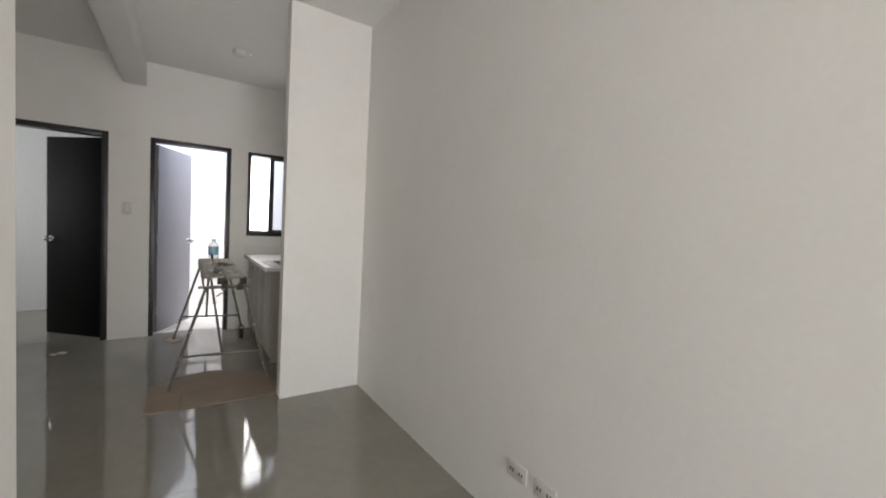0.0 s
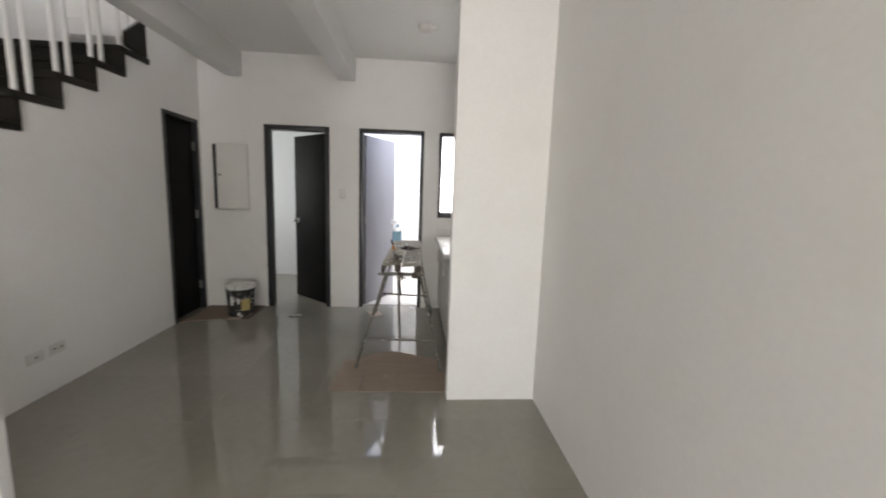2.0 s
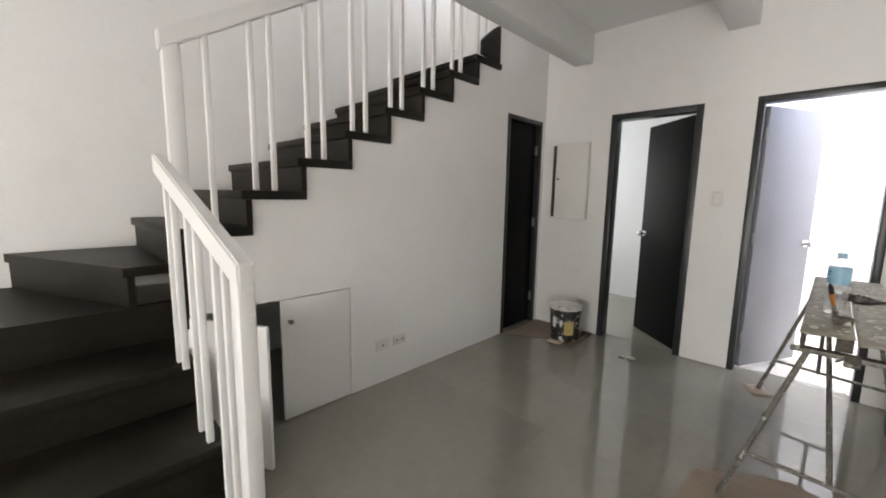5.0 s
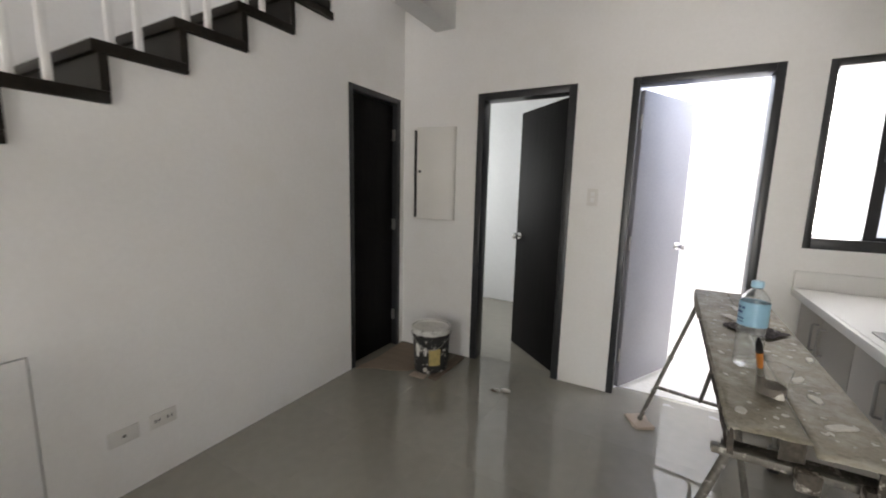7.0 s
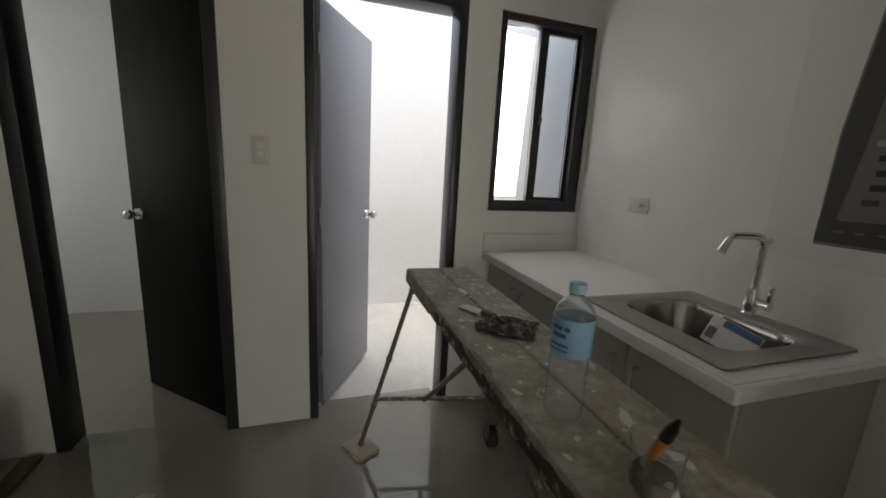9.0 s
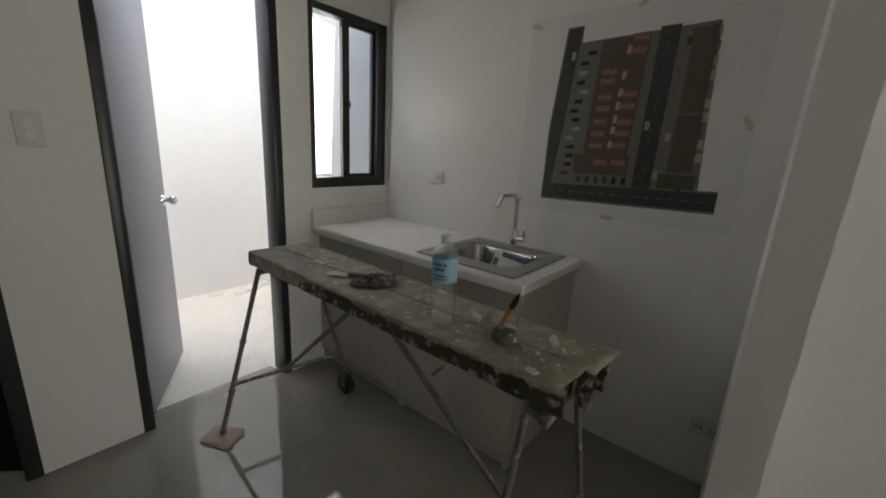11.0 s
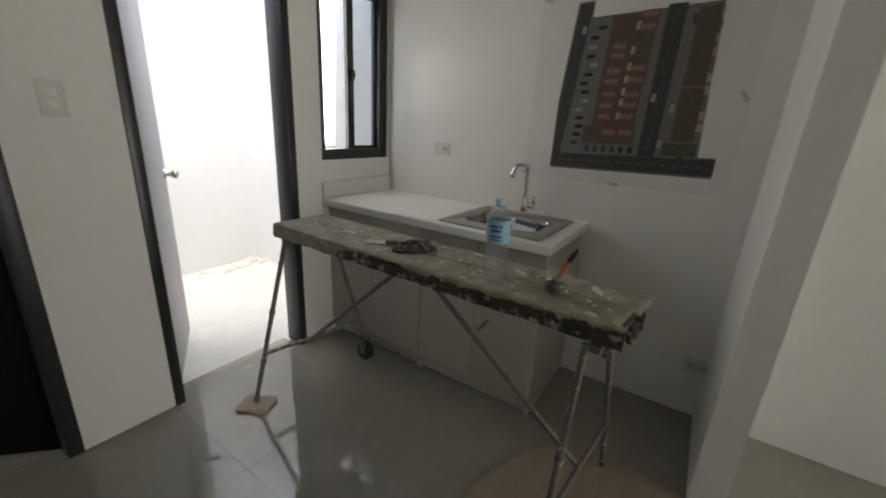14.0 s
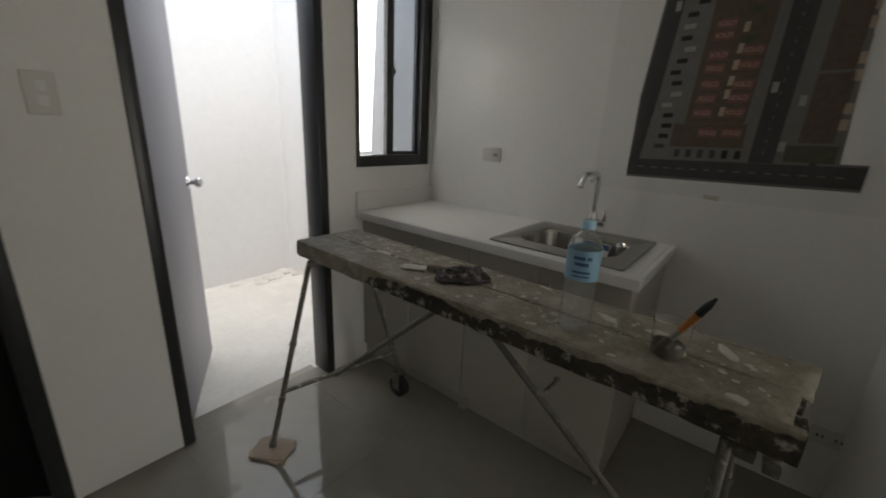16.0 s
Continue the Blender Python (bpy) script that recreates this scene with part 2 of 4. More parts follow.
def prism(poly, z0, z1):
    """An upright solid over a plan polygon."""
    bm = bmesh.new()
    lo = [bm.verts.new((x, y, z0)) for x, y in poly]
    hi = [bm.verts.new((x, y, z1)) for x, y in poly]
    n = len(poly)
    bm.faces.new(lo)
    bm.faces.new(hi)
    for i in range(n):
        bm.faces.new((lo[i], lo[(i + 1) % n], hi[(i + 1) % n], hi[i]))
    bmesh.ops.recalc_face_normals(bm, faces=bm.faces)
    return bm


def smooth_mesh(me, angle=35):
    for p in me.polygons:
        p.use_smooth = True
    me.set_sharp_from_angle(angle=radians(angle))


def part(name, bm, material, parent, label="", smooth=True):
    """One mesh under a thing or a part; the mesh is given in world places."""
    o = ORIGIN[parent]
    bmesh.ops.translate(bm, vec=-o, verts=bm.verts)
    me = bpy.data.meshes.new(name)
    bm.to_mesh(me)
    bm.free()
    me.materials.append(material)
    if smooth:
        smooth_mesh(me)
    ob = new(name, me)
    ob.parent = parent
    ORIGIN[ob] = o
    if label:
        ob["label"] = label
    return ob


def thing(name, at, label, category, group="", kind=""):
    ob = new(name)
    ob.empty_display_size = 0.1
    ob.location = at
    ORIGIN[ob] = Vector(at)
    return tagged(ob, label, category, group, kind)


def solid(name, bm, material, label, category, group="", kind="", at=(0, 0, 0), smooth=True):
    """A thing of one mesh, given in world places."""
    o = Vector(at)
    bmesh.ops.translate(bm, vec=-o, verts=bm.verts)
    me = bpy.data.meshes.new(name)
    bm.to_mesh(me)
    bm.free()
    me.materials.append(material)
    if smooth:
        smooth_mesh(me)
    ob = new(name, me)
    ob.location = o
    ORIGIN[ob] = o
    return tagged(ob, label, category, group, kind)


def wall_y(x0, x1, y0, y1, z0, z1, holes):
    """A wall along x with rectangular holes (x0, x1, z0, z1), side by side."""
    bm = bmesh.new()
    x = x0
    for a, b, c, d in sorted(holes):
        if a > x:
            add_box(bm, x, a, y0, y1, z0, z1)
        if c > z0:
            add_box(bm, a, b, y0, y1, z0, c)
        if d < z1:
            add_box(bm, a, b, y0, y1, d, z1)
        x = b
    if x < x1:
        add_box(bm, x, x1, y0, y1, z0, z1)
    return bm


# ---- the plan ----
XL, XR, YE, YF = -2.24, 1.0, 5.2, -3.6      # stair-side wall, kitchen wall, end wall, front wall
XW, YS = -3.36, 0.98                        # far wall of the stair, its south wall
H = 2.865
BEAM = 2.60

# ---- structure ----
NX = (-1.41, -1.63, -2.03, -2.43)            # nosings of the lower flight
T = 0.12
floor_bed = solid("floor", box(XW - T, XR + T, YF - T, YE + 0.1, -0.0295, -0.0012), M_GROUT, "glossy grey-beige porcelain tile floor with thin joints", "floor", kind="structure", smooth=False)
solid("bedroom_floor", box(XW, -0.64, YE + 0.1, 7.05, -0.0295, 0.0), M_TILE, "glossy grey tile floor of the next room", "floor", kind="structure", smooth=False)

DOOR_BED = (-1.56, -0.835, 0.0, 2.105)
DOOR_REAR = (-0.50, 0.245, 0.0, 2.105)
WIN = (0.42, 0.982, 1.11, 2.095)
solid("wall_north", wall_y(XW - T, XR + T, YE, YE + T, 0, H, [DOOR_BED, DOOR_REAR, WIN]), M_WALL, "white painted end wall with two doorways and a window", "wall", kind="structure", smooth=False)
solid("wall_north_upper", wall_y(XW - T, -1.83, YE, YE + T, H, 5.5, [(-3.2, -2.3, 3.85, 4.75)]), M_WALL, "white painted upper stairwell wall", "wall", kind="structure", smooth=False)
solid("wall_east", box(XR, XR + T, YF - T, YE, 0, H), M_WALL, "long white painted side wall", "wall", kind="structure", smooth=False)
solid("wing_wall", box(0.397, XR - 0.001, 3.03, 3.14, 0, H), M_WALL, "short white wing wall beside the kitchen", "wall", kind="structure", smooth=False)
solid("wall_west", box(XW - T, XW, YF - T, YE, 0, 5.5), M_WALL, "tall white stairwell wall", "wall", kind="structure", smooth=False)
solid("wall_stair_south", boxes((XW, -1.95, YS - T, YS, H, 5.5)), M_WALL, "white upper stairwell wall", "wall", kind="structure", smooth=False)
solid("pier", box(-0.80, -0.452, YS - T, YS, 0, H), M_WALL, "white painted square pier near the entrance", "pier", kind="structure", smooth=False)
solid("wall_stair_string", box(XW, NX[0] - 0.04, YS - 0.06, YS, 0, 0.15), M_WALL, "low white kerb beside the lower steps", "wall", kind="structure", smooth=False)
solid("wall_south", wall_y(XW - T, XR + T, YF - T, YF, 0, H, [(-0.7, 0.95, 0.05, 2.3)]), M_WALL, "white front wall with a wide opening", "wall", kind="structure", smooth=False)
solid("wall_stairwell_upper", box(-1.95, -1.83, YS - T, YE, H + 0.15, 5.5), M_WALL, "white upper stairwell wall", "wall", kind="structure", smooth=False)
solid("ceiling", boxes((-1.95, XR + T, YF - T, YE, H, H + 0.15), (XW, -1.95, YF - T, YS - T, H, H + 0.15), (XW, -1.95, 4.98, YE, H, H + 0.15)), M_CEIL, "flat white painted ceiling", "ceiling", kind="structure", smooth=False)
solid("stairwell_ceiling", box(XW - T, -1.83, YS - T, YE + T, 5.5, 5.6), M_CEIL, "white stairwell ceiling", "ceiling", kind="structure", smooth=False)
solid("beam_stair", box(-1.95, -1.77, YF, YE - 0.001, BEAM, H + 0.001, 0.006), M_CEIL, "white painted ceiling beam along the stairs", "beam", "ceiling beams", "structure")
solid("beam_middle", box(-0.73, -0.54, YF, YE - 0.001, BEAM + 0.013, H + 0.001, 0.006), M_CEIL, "white painted ceiling beam over the room", "beam", "ceiling beams", "structure")
# the next room and the back yard
solid("wall_bedroom_back", box(XW, -0.64, 7.02, 7.14, -0.029, 2.7), M_BED, "pale white back wall of the next room", "wall", kind="structure", smooth=False)
solid("wall_bedroom_west", box(XW - T, XW, YE + T, 7.14, -0.029, 2.7), M_BED, "pale white side wall of the next room", "wall", kind="structure", smooth=False)
solid("wall_bedroom_east", box(-0.64, -0.52, YE + T, 7.18, -0.029, 2.8), M_YARD, "white wall between the next room and the yard", "wall", kind="structure", smooth=False)
solid("bedroom_ceiling", box(XW - T, -0.64, YE + T, 7.14, 2.7, 2.8), M_CEIL, "white ceiling of the next room", "ceiling", kind="structure", smooth=False)
solid("ground", box(-400, 400, -400, 400, -0.2, -0.03), M_CONC, "rough pale concrete yard slab", "ground", kind="structure", smooth=False)
solid("wall_yard_back", box(-0.52, 1.2, 6.94, 7.18, -0.029, 3.4), M_YARD, "bright skim-coated yard wall", "wall", kind="structure", smooth=False)
solid("wall_yard_side", box(0.99, 1.18, YE + T, 6.94, -0.029, 3.0), M_YARD, "bright skim-coated yard side wall", "wall", kind="structure", smooth=False)
solid("threshold", box(-0.445, 0.19, YE - 0.002, YE + T + 0.03, -0.03, -0.003, 0.002), M_TILE, "tile door sill", "sill", kind="structure")
for bx, by, br, bh in ((0.62, 6.80, 0.05, 0.02), (0.75, 6.86, 0.08, 0.03), (0.86, 6.90, 0.06, 0.035), (0.95, 6.80, 0.045, 0.02), (0.45, 6.90, 0.05, 0.018)):
    b = add_ball(bmesh.new(), (bx, by - 0.04, -0.03), br, 1.3, 0.8, bh / br * 1.4, 12, 7)
    for v in b.verts:
        v.co += 0.25 * bh * noise.noise_vector(v.co * 30)
    solid("mortar_lump", b, M_CONC, "low heap of pale mortar rubble by the yard wall", "rubble", "rubble heaps", at=(bx, by - 0.04, -0.03))

# ---- stairs ----
RISE, RUN = 0.1885, 0.307


def top_z(k):
    return (0.0, 0.205, 0.40, 0.595, 0.785, 0.98)[k] if k < 6 else 1.168 + RISE * (k - 6)


def riser_y(k):
    return 1.885 + RUN * (k - 6)


stair = thing("staircase", (-2.8, 1.9, 0), "black-stained timber staircase with winders turning up along the wall", "staircase")
OUT = XL + 0.022
for k in range(6, 14):
    y0, y1, z = riser_y(k), riser_y(k + 1) + 0.034, top_z(k)
    part("tread", box(XW + 0.001, OUT, y0 - 0.018, y1, z - 0.048, z, 0.006), M_STEP, stair)
    part("riser", box(XW + 0.001, OUT - 0.001, y0 + 0.002, y0 + 0.0335, top_z(k - 1), z - 0.0485), M_STEP, stair)
cap = bmesh.new()
cv = [(riser_y(14) + 0.002, top_z(13) + 0.001), (riser_y(14) + 0.002, 2.80), (riser_y(14) - 0.10, 2.735), (riser_y(14) - 0.24, 2.62), (riser_y(14) - 0.24, top_z(13) + 0.02)]
fa = [cap.verts.new((OUT - 0.03, y, z)) for y, z in cv]
fb = [cap.verts.new((OUT - 0.001, y, z)) for y, z in cv]
cap.faces.new(fa), cap.faces.new(fb)
for i in range(5):
    cap.faces.new((fa[i], fa[(i + 1) % 5], fb[(i + 1) % 5], fb[i]))
bmesh.ops.recalc_face_normals(cap, faces=cap.faces)
part("end_cap", cap, M_STEP, stair)
for k in range(1, 4):
    z = top_z(k)
    part("tread", box(NX[k] - 0.02, NX[k - 1] + 0.018, YS + 0.001, 1.885, z - 0.048, z, 0.006), M_STEP, stair)
    part("riser", box(NX[k - 1] - 0.032, NX[k - 1] - 0.001, YS + 0.001, 1.884, top_z(k - 1), z - 0.0485), M_STEP, stair)
w4 = [(-2.415, YS + 0.001), (-2.415, 1.885), (-2.47, 1.885), (-2.47, 1.735), (XW + 0.001, 1.325), (XW + 0.001, YS + 0.001)]
part("winder_tread", prism(w4, top_z(4) - 0.048, top_z(4)), M_STEP, stair)
part("riser", box(-2.465, -2.432, YS + 0.001, 1.884, top_z(3), top_z(4) - 0.0485), M_STEP, stair)
w5 = [(-2.43, 1.915), (-2.43, 1.70), (XW + 0.001, 1.29), (XW + 0.001, 1.915)]
part("winder_tread", prism(w5, top_z(5) - 0.048, top_z(5)), M_STEP, stair)
part("fascia", box(-2.43, XL - 0.104, 1.8865, 1.9145, top_z(3) - 0.05, top_z(4) - 0.1005), M_STEP, stair)
part("fascia", box(-2.43, OUT, 1.8865, 1.9145, top_z(4) - 0.1, top_z(5) + 0.02), M_STEP, stair)
r5 = [(-2.45, 1.715), (-2.45, 1.745), (XW + 0.001, 1.335), (XW + 0.001, 1.305)]
part("riser", prism(r5, top_z(4), top_z(5) - 0.0485), M_STEP, stair)
# white masonry under the steps


def prism_x(poly, x0, x1):
    """A solid between x0 and x1 over a (y, z) polygon."""
    bm = bmesh.new()
    a = [bm.verts.new((x0, y, z)) for y, z in poly]
    b = [bm.verts.new((x1, y, z)) for y, z in poly]
    bm.faces.new(a), bm.faces.new(b)
    for i in range(len(poly)):
        j = (i + 1) % len(poly)
        bm.faces.new((a[i], a[j], b[j], b[i]))
    bmesh.ops.recalc_face_normals(bm, faces=bm.faces)
    bmesh.ops.triangulate(bm, faces=[f for f in bm.faces if len(f.verts) > 4])
    return bm


y14 = riser_y(14) + 0.034
prof = [(1.896, 0.74), (2.82, 0.74), (2.82, 0.0), (4.523, 0.0), (4.523, 2.106), (5.14, 2.106), (5.14, 0.0), (YE - 0.001, 0.0), (YE - 0.001, H + 0.15), (y14, H + 0.15)]
for k in range(13, 5, -1):
    z = top_z(k) - 0.0485
    prof += [(riser_y(k + 1) + 0.034, z), (riser_y(k) + 0.034 if k > 6 else 1.896, z)]
solid("wall_stair_side", prism_x(prof, XL - 0.1, XL), M_WALL, "white wall under the stairs with a hatch and a doorway", "wall", kind="structure", smooth=False)
bm = bmesh.new()
for k in range(1, 4):
    add_box(bm, NX[k], NX[k - 1] - 0.033, 1.80, 1.865, 0, top_z(k) - 0.0485)
add_box(bm, XL - 0.1, XL, 1.866, 1.895, 0, top_z(3) - 0.05)
solid("wall_stair_foot", bm, M_WALL, "white masonry under the lower steps", "wall", kind="structure", smooth=False)
solid("wall_closet_back", boxes((XW, XL - 0.1, 3.3, 3.4, 0, 1.6), (XW, -2.48, 1.76, 1.80, 0, 0.70)), M_WALL, "bare wall inside the stair closet", "wall", kind="structure", smooth=False)

# ---- railings ----


def rail_beam(p, q, w, h):
    """A flat handrail from p to q (top centre line) of width w and height h."""
    p, q = Vector(p), Vector(q)
    side = (q - p).cross(Vector((0, 0, 1))).normalized() * (w / 2)
    bm = bmesh.new()
    vs = [bm.verts.new(c + s + Vector((0, 0, -d))) for c in (p, q) for s, d in ((side, 0), (-side, 0), (-side, h), (side, h))]
    bm.faces.new(vs[0:4]), bm.faces.new(vs[4:8])
    for i in range(4):
        bm.faces.new((vs[i], vs[(i + 1) % 4], vs[4 + (i + 1) % 4], vs[4 + i]))
    bmesh.ops.recalc_face_normals(bm, faces=bm.faces)
    bmesh.ops.bevel(bm, geom=list(bm.edges), offset=0.006, segments=2, affect='EDGES')
    return bm


YR = 1.826
low = thing("stair_railing", (-1.22, YR, 0), "white-painted lower stair railing with square newel and paired balusters", "railing", "stair railings")
LR0, LR1 = (-1.198, YR, 1.153), (-2.17, YR, 1.508)


def low_z(x):
    return LR0[2] + (LR1[2] - LR0[2]) * (x - LR0[0]) / (LR1[0] - LR0[0])


part("newel_post", box(-1.268, -1.200, YR - 0.0235, YR + 0.0235, 0, 1.098, 0.004), M_RAIL, low)
part("handrail", rail_beam(LR0, LR1, 0.046, 0.085), M_RAIL, low)
for x, k in ((-1.372, 1), (-1.466, 1), (-1.665, 2), (-1.765, 2), (-1.957, 3), (-2.055, 3)):
    part("baluster", box(x - 0.0125, x + 0.0125, YR - 0.0125, YR + 0.0125, top_z(k) + 0.001, low_z(x) - 0.07, 0.003), M_RAIL, low)
XB = XL - 0.035
up = thing("stair_railing", (XB, 1.93, 1.17), "white-painted upper stair railing with paired balusters on each step", "railing", "stair railings")
UR0 = (XB, 1.872, 2.05)
UR1 = (XB, 4.30, 2.05 + 2.415 * 0.612)


def up_z(y):
    return UR0[2] + (y - UR0[1]) * 0.612


part("newel_post", box(XB - 0.0215, XB + 0.0215, 1.886, 1.960, top_z(6) + 0.001, up_z(1.89) - 0.055, 0.005), M_RAIL, up)
part("handrail", rail_beam(UR0, UR1, 0.046, 0.09), M_RAIL, up)
for k in range(6, 14):
    for y in ((2.064,) if k == 6 else (2.27 + 0.304 * (k - 7), 2.37 + 0.304 * (k - 7))):
        part("baluster", box(XB - 0.0125, XB + 0.0125, y - 0.0135, y + 0.0135, top_z(k) + 0.001, up_z(y) - 0.075, 0.003), M_RAIL, up)

# ---- hatch under the stairs ----


def knob(at, out, parent, mat, r=0.016):
    o = Vector(out)
    a = Vector(at)
    b = add_tube(bmesh.new(), a, a + o * 0.018, r * 0.5)
    add_ball(b, a + o * 0.028, r, 1, 1, 0.85)
    part("knob", b, mat, parent, "small brown knob")


h1 = thing("hatch_door", (XL, 2.58, 0.02), "closed white hatch door under the stairs", "hatch", "hatch doors under the stairs")
part("leaf", box(XL - 0.016, XL + 0.004, 2.362, 2.815, 0.006, 0.735, 0.002), M_WALL, h1)
knob((XL + 0.004, 2.405, 0.608), (1, 0, 0), h1, M_KNOB)
h2 = thing("hatch_door", (XL + 0.004, 1.905, 0.02), "open white hatch door swung out from the stair closet", "hatch", "hatch doors under the stairs")
part("leaf", box(XL - 0.008, XL + 0.012, 1.908, 2.352, 0.022, 0.735, 0.002), M_WALL, h2)
knob((XL + 0.012, 2.29, 0.612), (1, 0, 0), h2, M_KNOB)
h2.rotation_euler = (0, 0, radians(-60))
# ---- doors ----


def door_frame(name, axis, a, b, base, top, w, depth0, depth1, label):
    """A dark frame round an opening from a to b along x ('x') or y ('y')."""
    fr = thing(name, ((a + b) / 2, (depth0 + depth1) / 2, 0) if axis == 'x' else ((depth0 + depth1) / 2, (a + b) / 2, 0), label, "door", kind="structure")

    def put(n, u0, u1, z0, z1):
        bm = box(u0, u1, depth0, depth1, z0, z1, 0.003) if axis == 'x' else box(depth0, depth1, u0, u1, z0, z1, 0.003)
        part(n, bm, M_FRAME, fr)
    put("jamb", a, a + w, 0, top)
    put("jamb", b - w, b, 0, top)
    put("head", a + w + 0.0005, b - w - 0.0005, top - w, top)
    return fr


def lever_set(leaf, c, n, u, parent):
    """A round knob set on both faces of a leaf: c on the leaf's middle plane, n its normal, u along it."""
    for s in (-1, 1):
        d = Vector(n) * s
        p = Vector(c) + d * 0.020
        b = add_tube(bmesh.new(), p, p + d * 0.010, 0.033, 0.029, 20)
        add_tube(b, p + d * 0.010, p + d * 0.035, 0.012, 0.014, 14)
        q = (d.to_track_quat('Z', 'Y')).to_matrix().to_4x4()
        bmesh.ops.create_uvsphere(b, u_segments=18, v_segments=12, radius=0.027, matrix=Matrix.Translation(p + d * 0.050) @ q @ Matrix.Diagonal((1, 1, 0.8, 1)))
        part("door_knob", b, M_CHROME, parent, "chrome ball knob")


d2 = door_frame("door_2", 'x', -1.56, -0.835, 0, 2.105, 0.052, YE - 0.006, YE + T + 0.002, "black doorway frame with its dark leaf standing half open")
d3 = door_frame("door_3", 'x', -0.50, 0.245, 0, 2.105, 0.043, YE - 0.006, YE + T + 0.002, "dark rear doorway frame with its grey leaf open to the yard")
d1 = door_frame("door_1", 'y', 4.525, 5.138, 0, 2.105, 0.04, XL - 0.101, XL + 0.006, "black closed door under the stairs")
part("leaf", box(XL - 0.085, XL - 0.048, 4.566, 5.097, 0.01, 2.06, 0.003), M_DOOR, d1)
for z in (0.28, 1.08, 1.82):
    part("hinge", boxes((XL - 0.047, XL - 0.018, 5.0905, 5.0975, z - 0.045, z + 0.045)), M_STEEL, d1, "steel hinge")


def leaf(name, hinge, end, z1, mat, parent, label, knob_at):
    """An open leaf of 38 mm from its hinge to its free edge, in plan."""
    h, e = Vector((*hinge, 0)), Vector((*end, 0))
    d = (e - h)
    ln = d.length
    ang = math.atan2(d.y, d.x)
    bm = box(0, ln, -0.019, 0.019, 0.008, z1, 0.0025)
    m = Matrix.Translation(h) @ Matrix.Rotation(ang, 4, 'Z')
    bmesh.ops.transform(bm, matrix=m, verts=bm.verts)
    ob = part(name, bm, mat, parent, label)
    n = m.to_3x3() @ Vector((0, 1, 0))
    c = m @ Vector((ln - 0.06, 0, knob_at))
    lever_set(ob, c, n, d / ln, ob)
    for z in (0.25, 1.05, 1.85):
        b = tube(m @ Vector((-0.008, -0.012, z - 0.045)), m @ Vector((-0.008, -0.012, z + 0.045)), 0.007, seg=10)
        part("hinge", b, M_STEEL, ob, "steel hinge")
    return ob


leaf("leaf", (-0.862, 5.275), (-1.372, 5.745), 2.045, M_DOOR, d2, "black wood-grain door leaf standing open", 1.0)
leaf("leaf", (-0.448, 5.315), (-0.14, 5.892), 2.05, M_GREYDOOR, d3, "grey painted door leaf standing open", 1.0)

# ---- window ----
wd = thing("window_1", (0.71, 5.24, 1.11), "black aluminium sliding window with one obscured sash", "window", kind="structure")
y0, y1 = YE + 0.012, YE + 0.085
for n, bx in (("frame_side", (0.42, 0.458, y0, y1, 1.11, 2.095)), ("frame_side", (0.912, 0.982, y0, y1, 1.11, 2.095)),
              ("frame_rail", (0.4585, 0.9115, y0, y1, 1.11, 1.168)), ("frame_rail", (0.4585, 0.9115, y0, y1, 2.058, 2.095))):
    part(n, box(*bx, 0.002), M_FRAME, wd)
sash = part("sash", boxes((0.667, 0.717, y0 + 0.03, y0 + 0.055, 1.169, 2.057), (0.894, 0.9115, y0 + 0.03, y0 + 0.055, 1.169, 2.057), (0.7175, 0.8935, y0 + 0.03, y0 + 0.055, 1.169, 1.188), (0.7175, 0.8935, y0 + 0.03, y0 + 0.055, 2.036, 2.057)), M_FRAME, wd)
pane = part("pane", box(0.7175, 0.8935, y0 + 0.04, y0 + 0.045, 1.1885, 2.0355), M_FROST, sash, "obscured glass", False)
pane.visible_shadow = False
pane2 = part("pane", box(0.459, 0.71, y0 + 0.058, y0 + 0.063, 1.169, 2.057), M_GLASS, wd, "", False)
pane2.visible_shadow = False
part("latch", add_box(box(0.692, 0.706, y0 + 0.008, y0 + 0.0295, 1.575, 1.63, 0.004), 0.694, 0.704, y0 - 0.004, y0 + 0.010, 1.59, 1.612, 0.003), M_FRAME, sash)

# ---- wall fittings ----
pn = thing("breaker_panel", (-1.9, YE, 1.15), "white steel breaker panel with its door ajar on the wall", "electrical panel")
part("box", box(-2.118, -1.735, YE - 0.035, YE - 0.001, 1.135, 1.875, 0.004), M_PANEL, pn)
# solid dark plate on the box front: the gap's shade put into its colour
part("opening", box(-2.108, -1.75, YE - 0.0375, YE - 0.0355, 1.15, 1.86), M_PLASTIC_DK, pn, "dark plate standing for the shaded gap behind the panel door")
pb = box(-0.307, 0.0, -0.006, 0.006, 1.145, 1.872, 0.003)
pk = tube((-0.28, -0.0065, 1.525), (-0.28, -0.014, 1.525), 0.011, seg=14)
for q in (pb, pk):
    bmesh.ops.transform(q, matrix=Matrix.Translation((-1.738, YE - 0.05, 0)) @ Matrix.Rotation(radians(9), 4, 'Z'), verts=q.verts)
dr = part("door", pb, M_PANEL, pn)
part("latch", pk, M_PLASTIC_DK, dr, "small black latch")


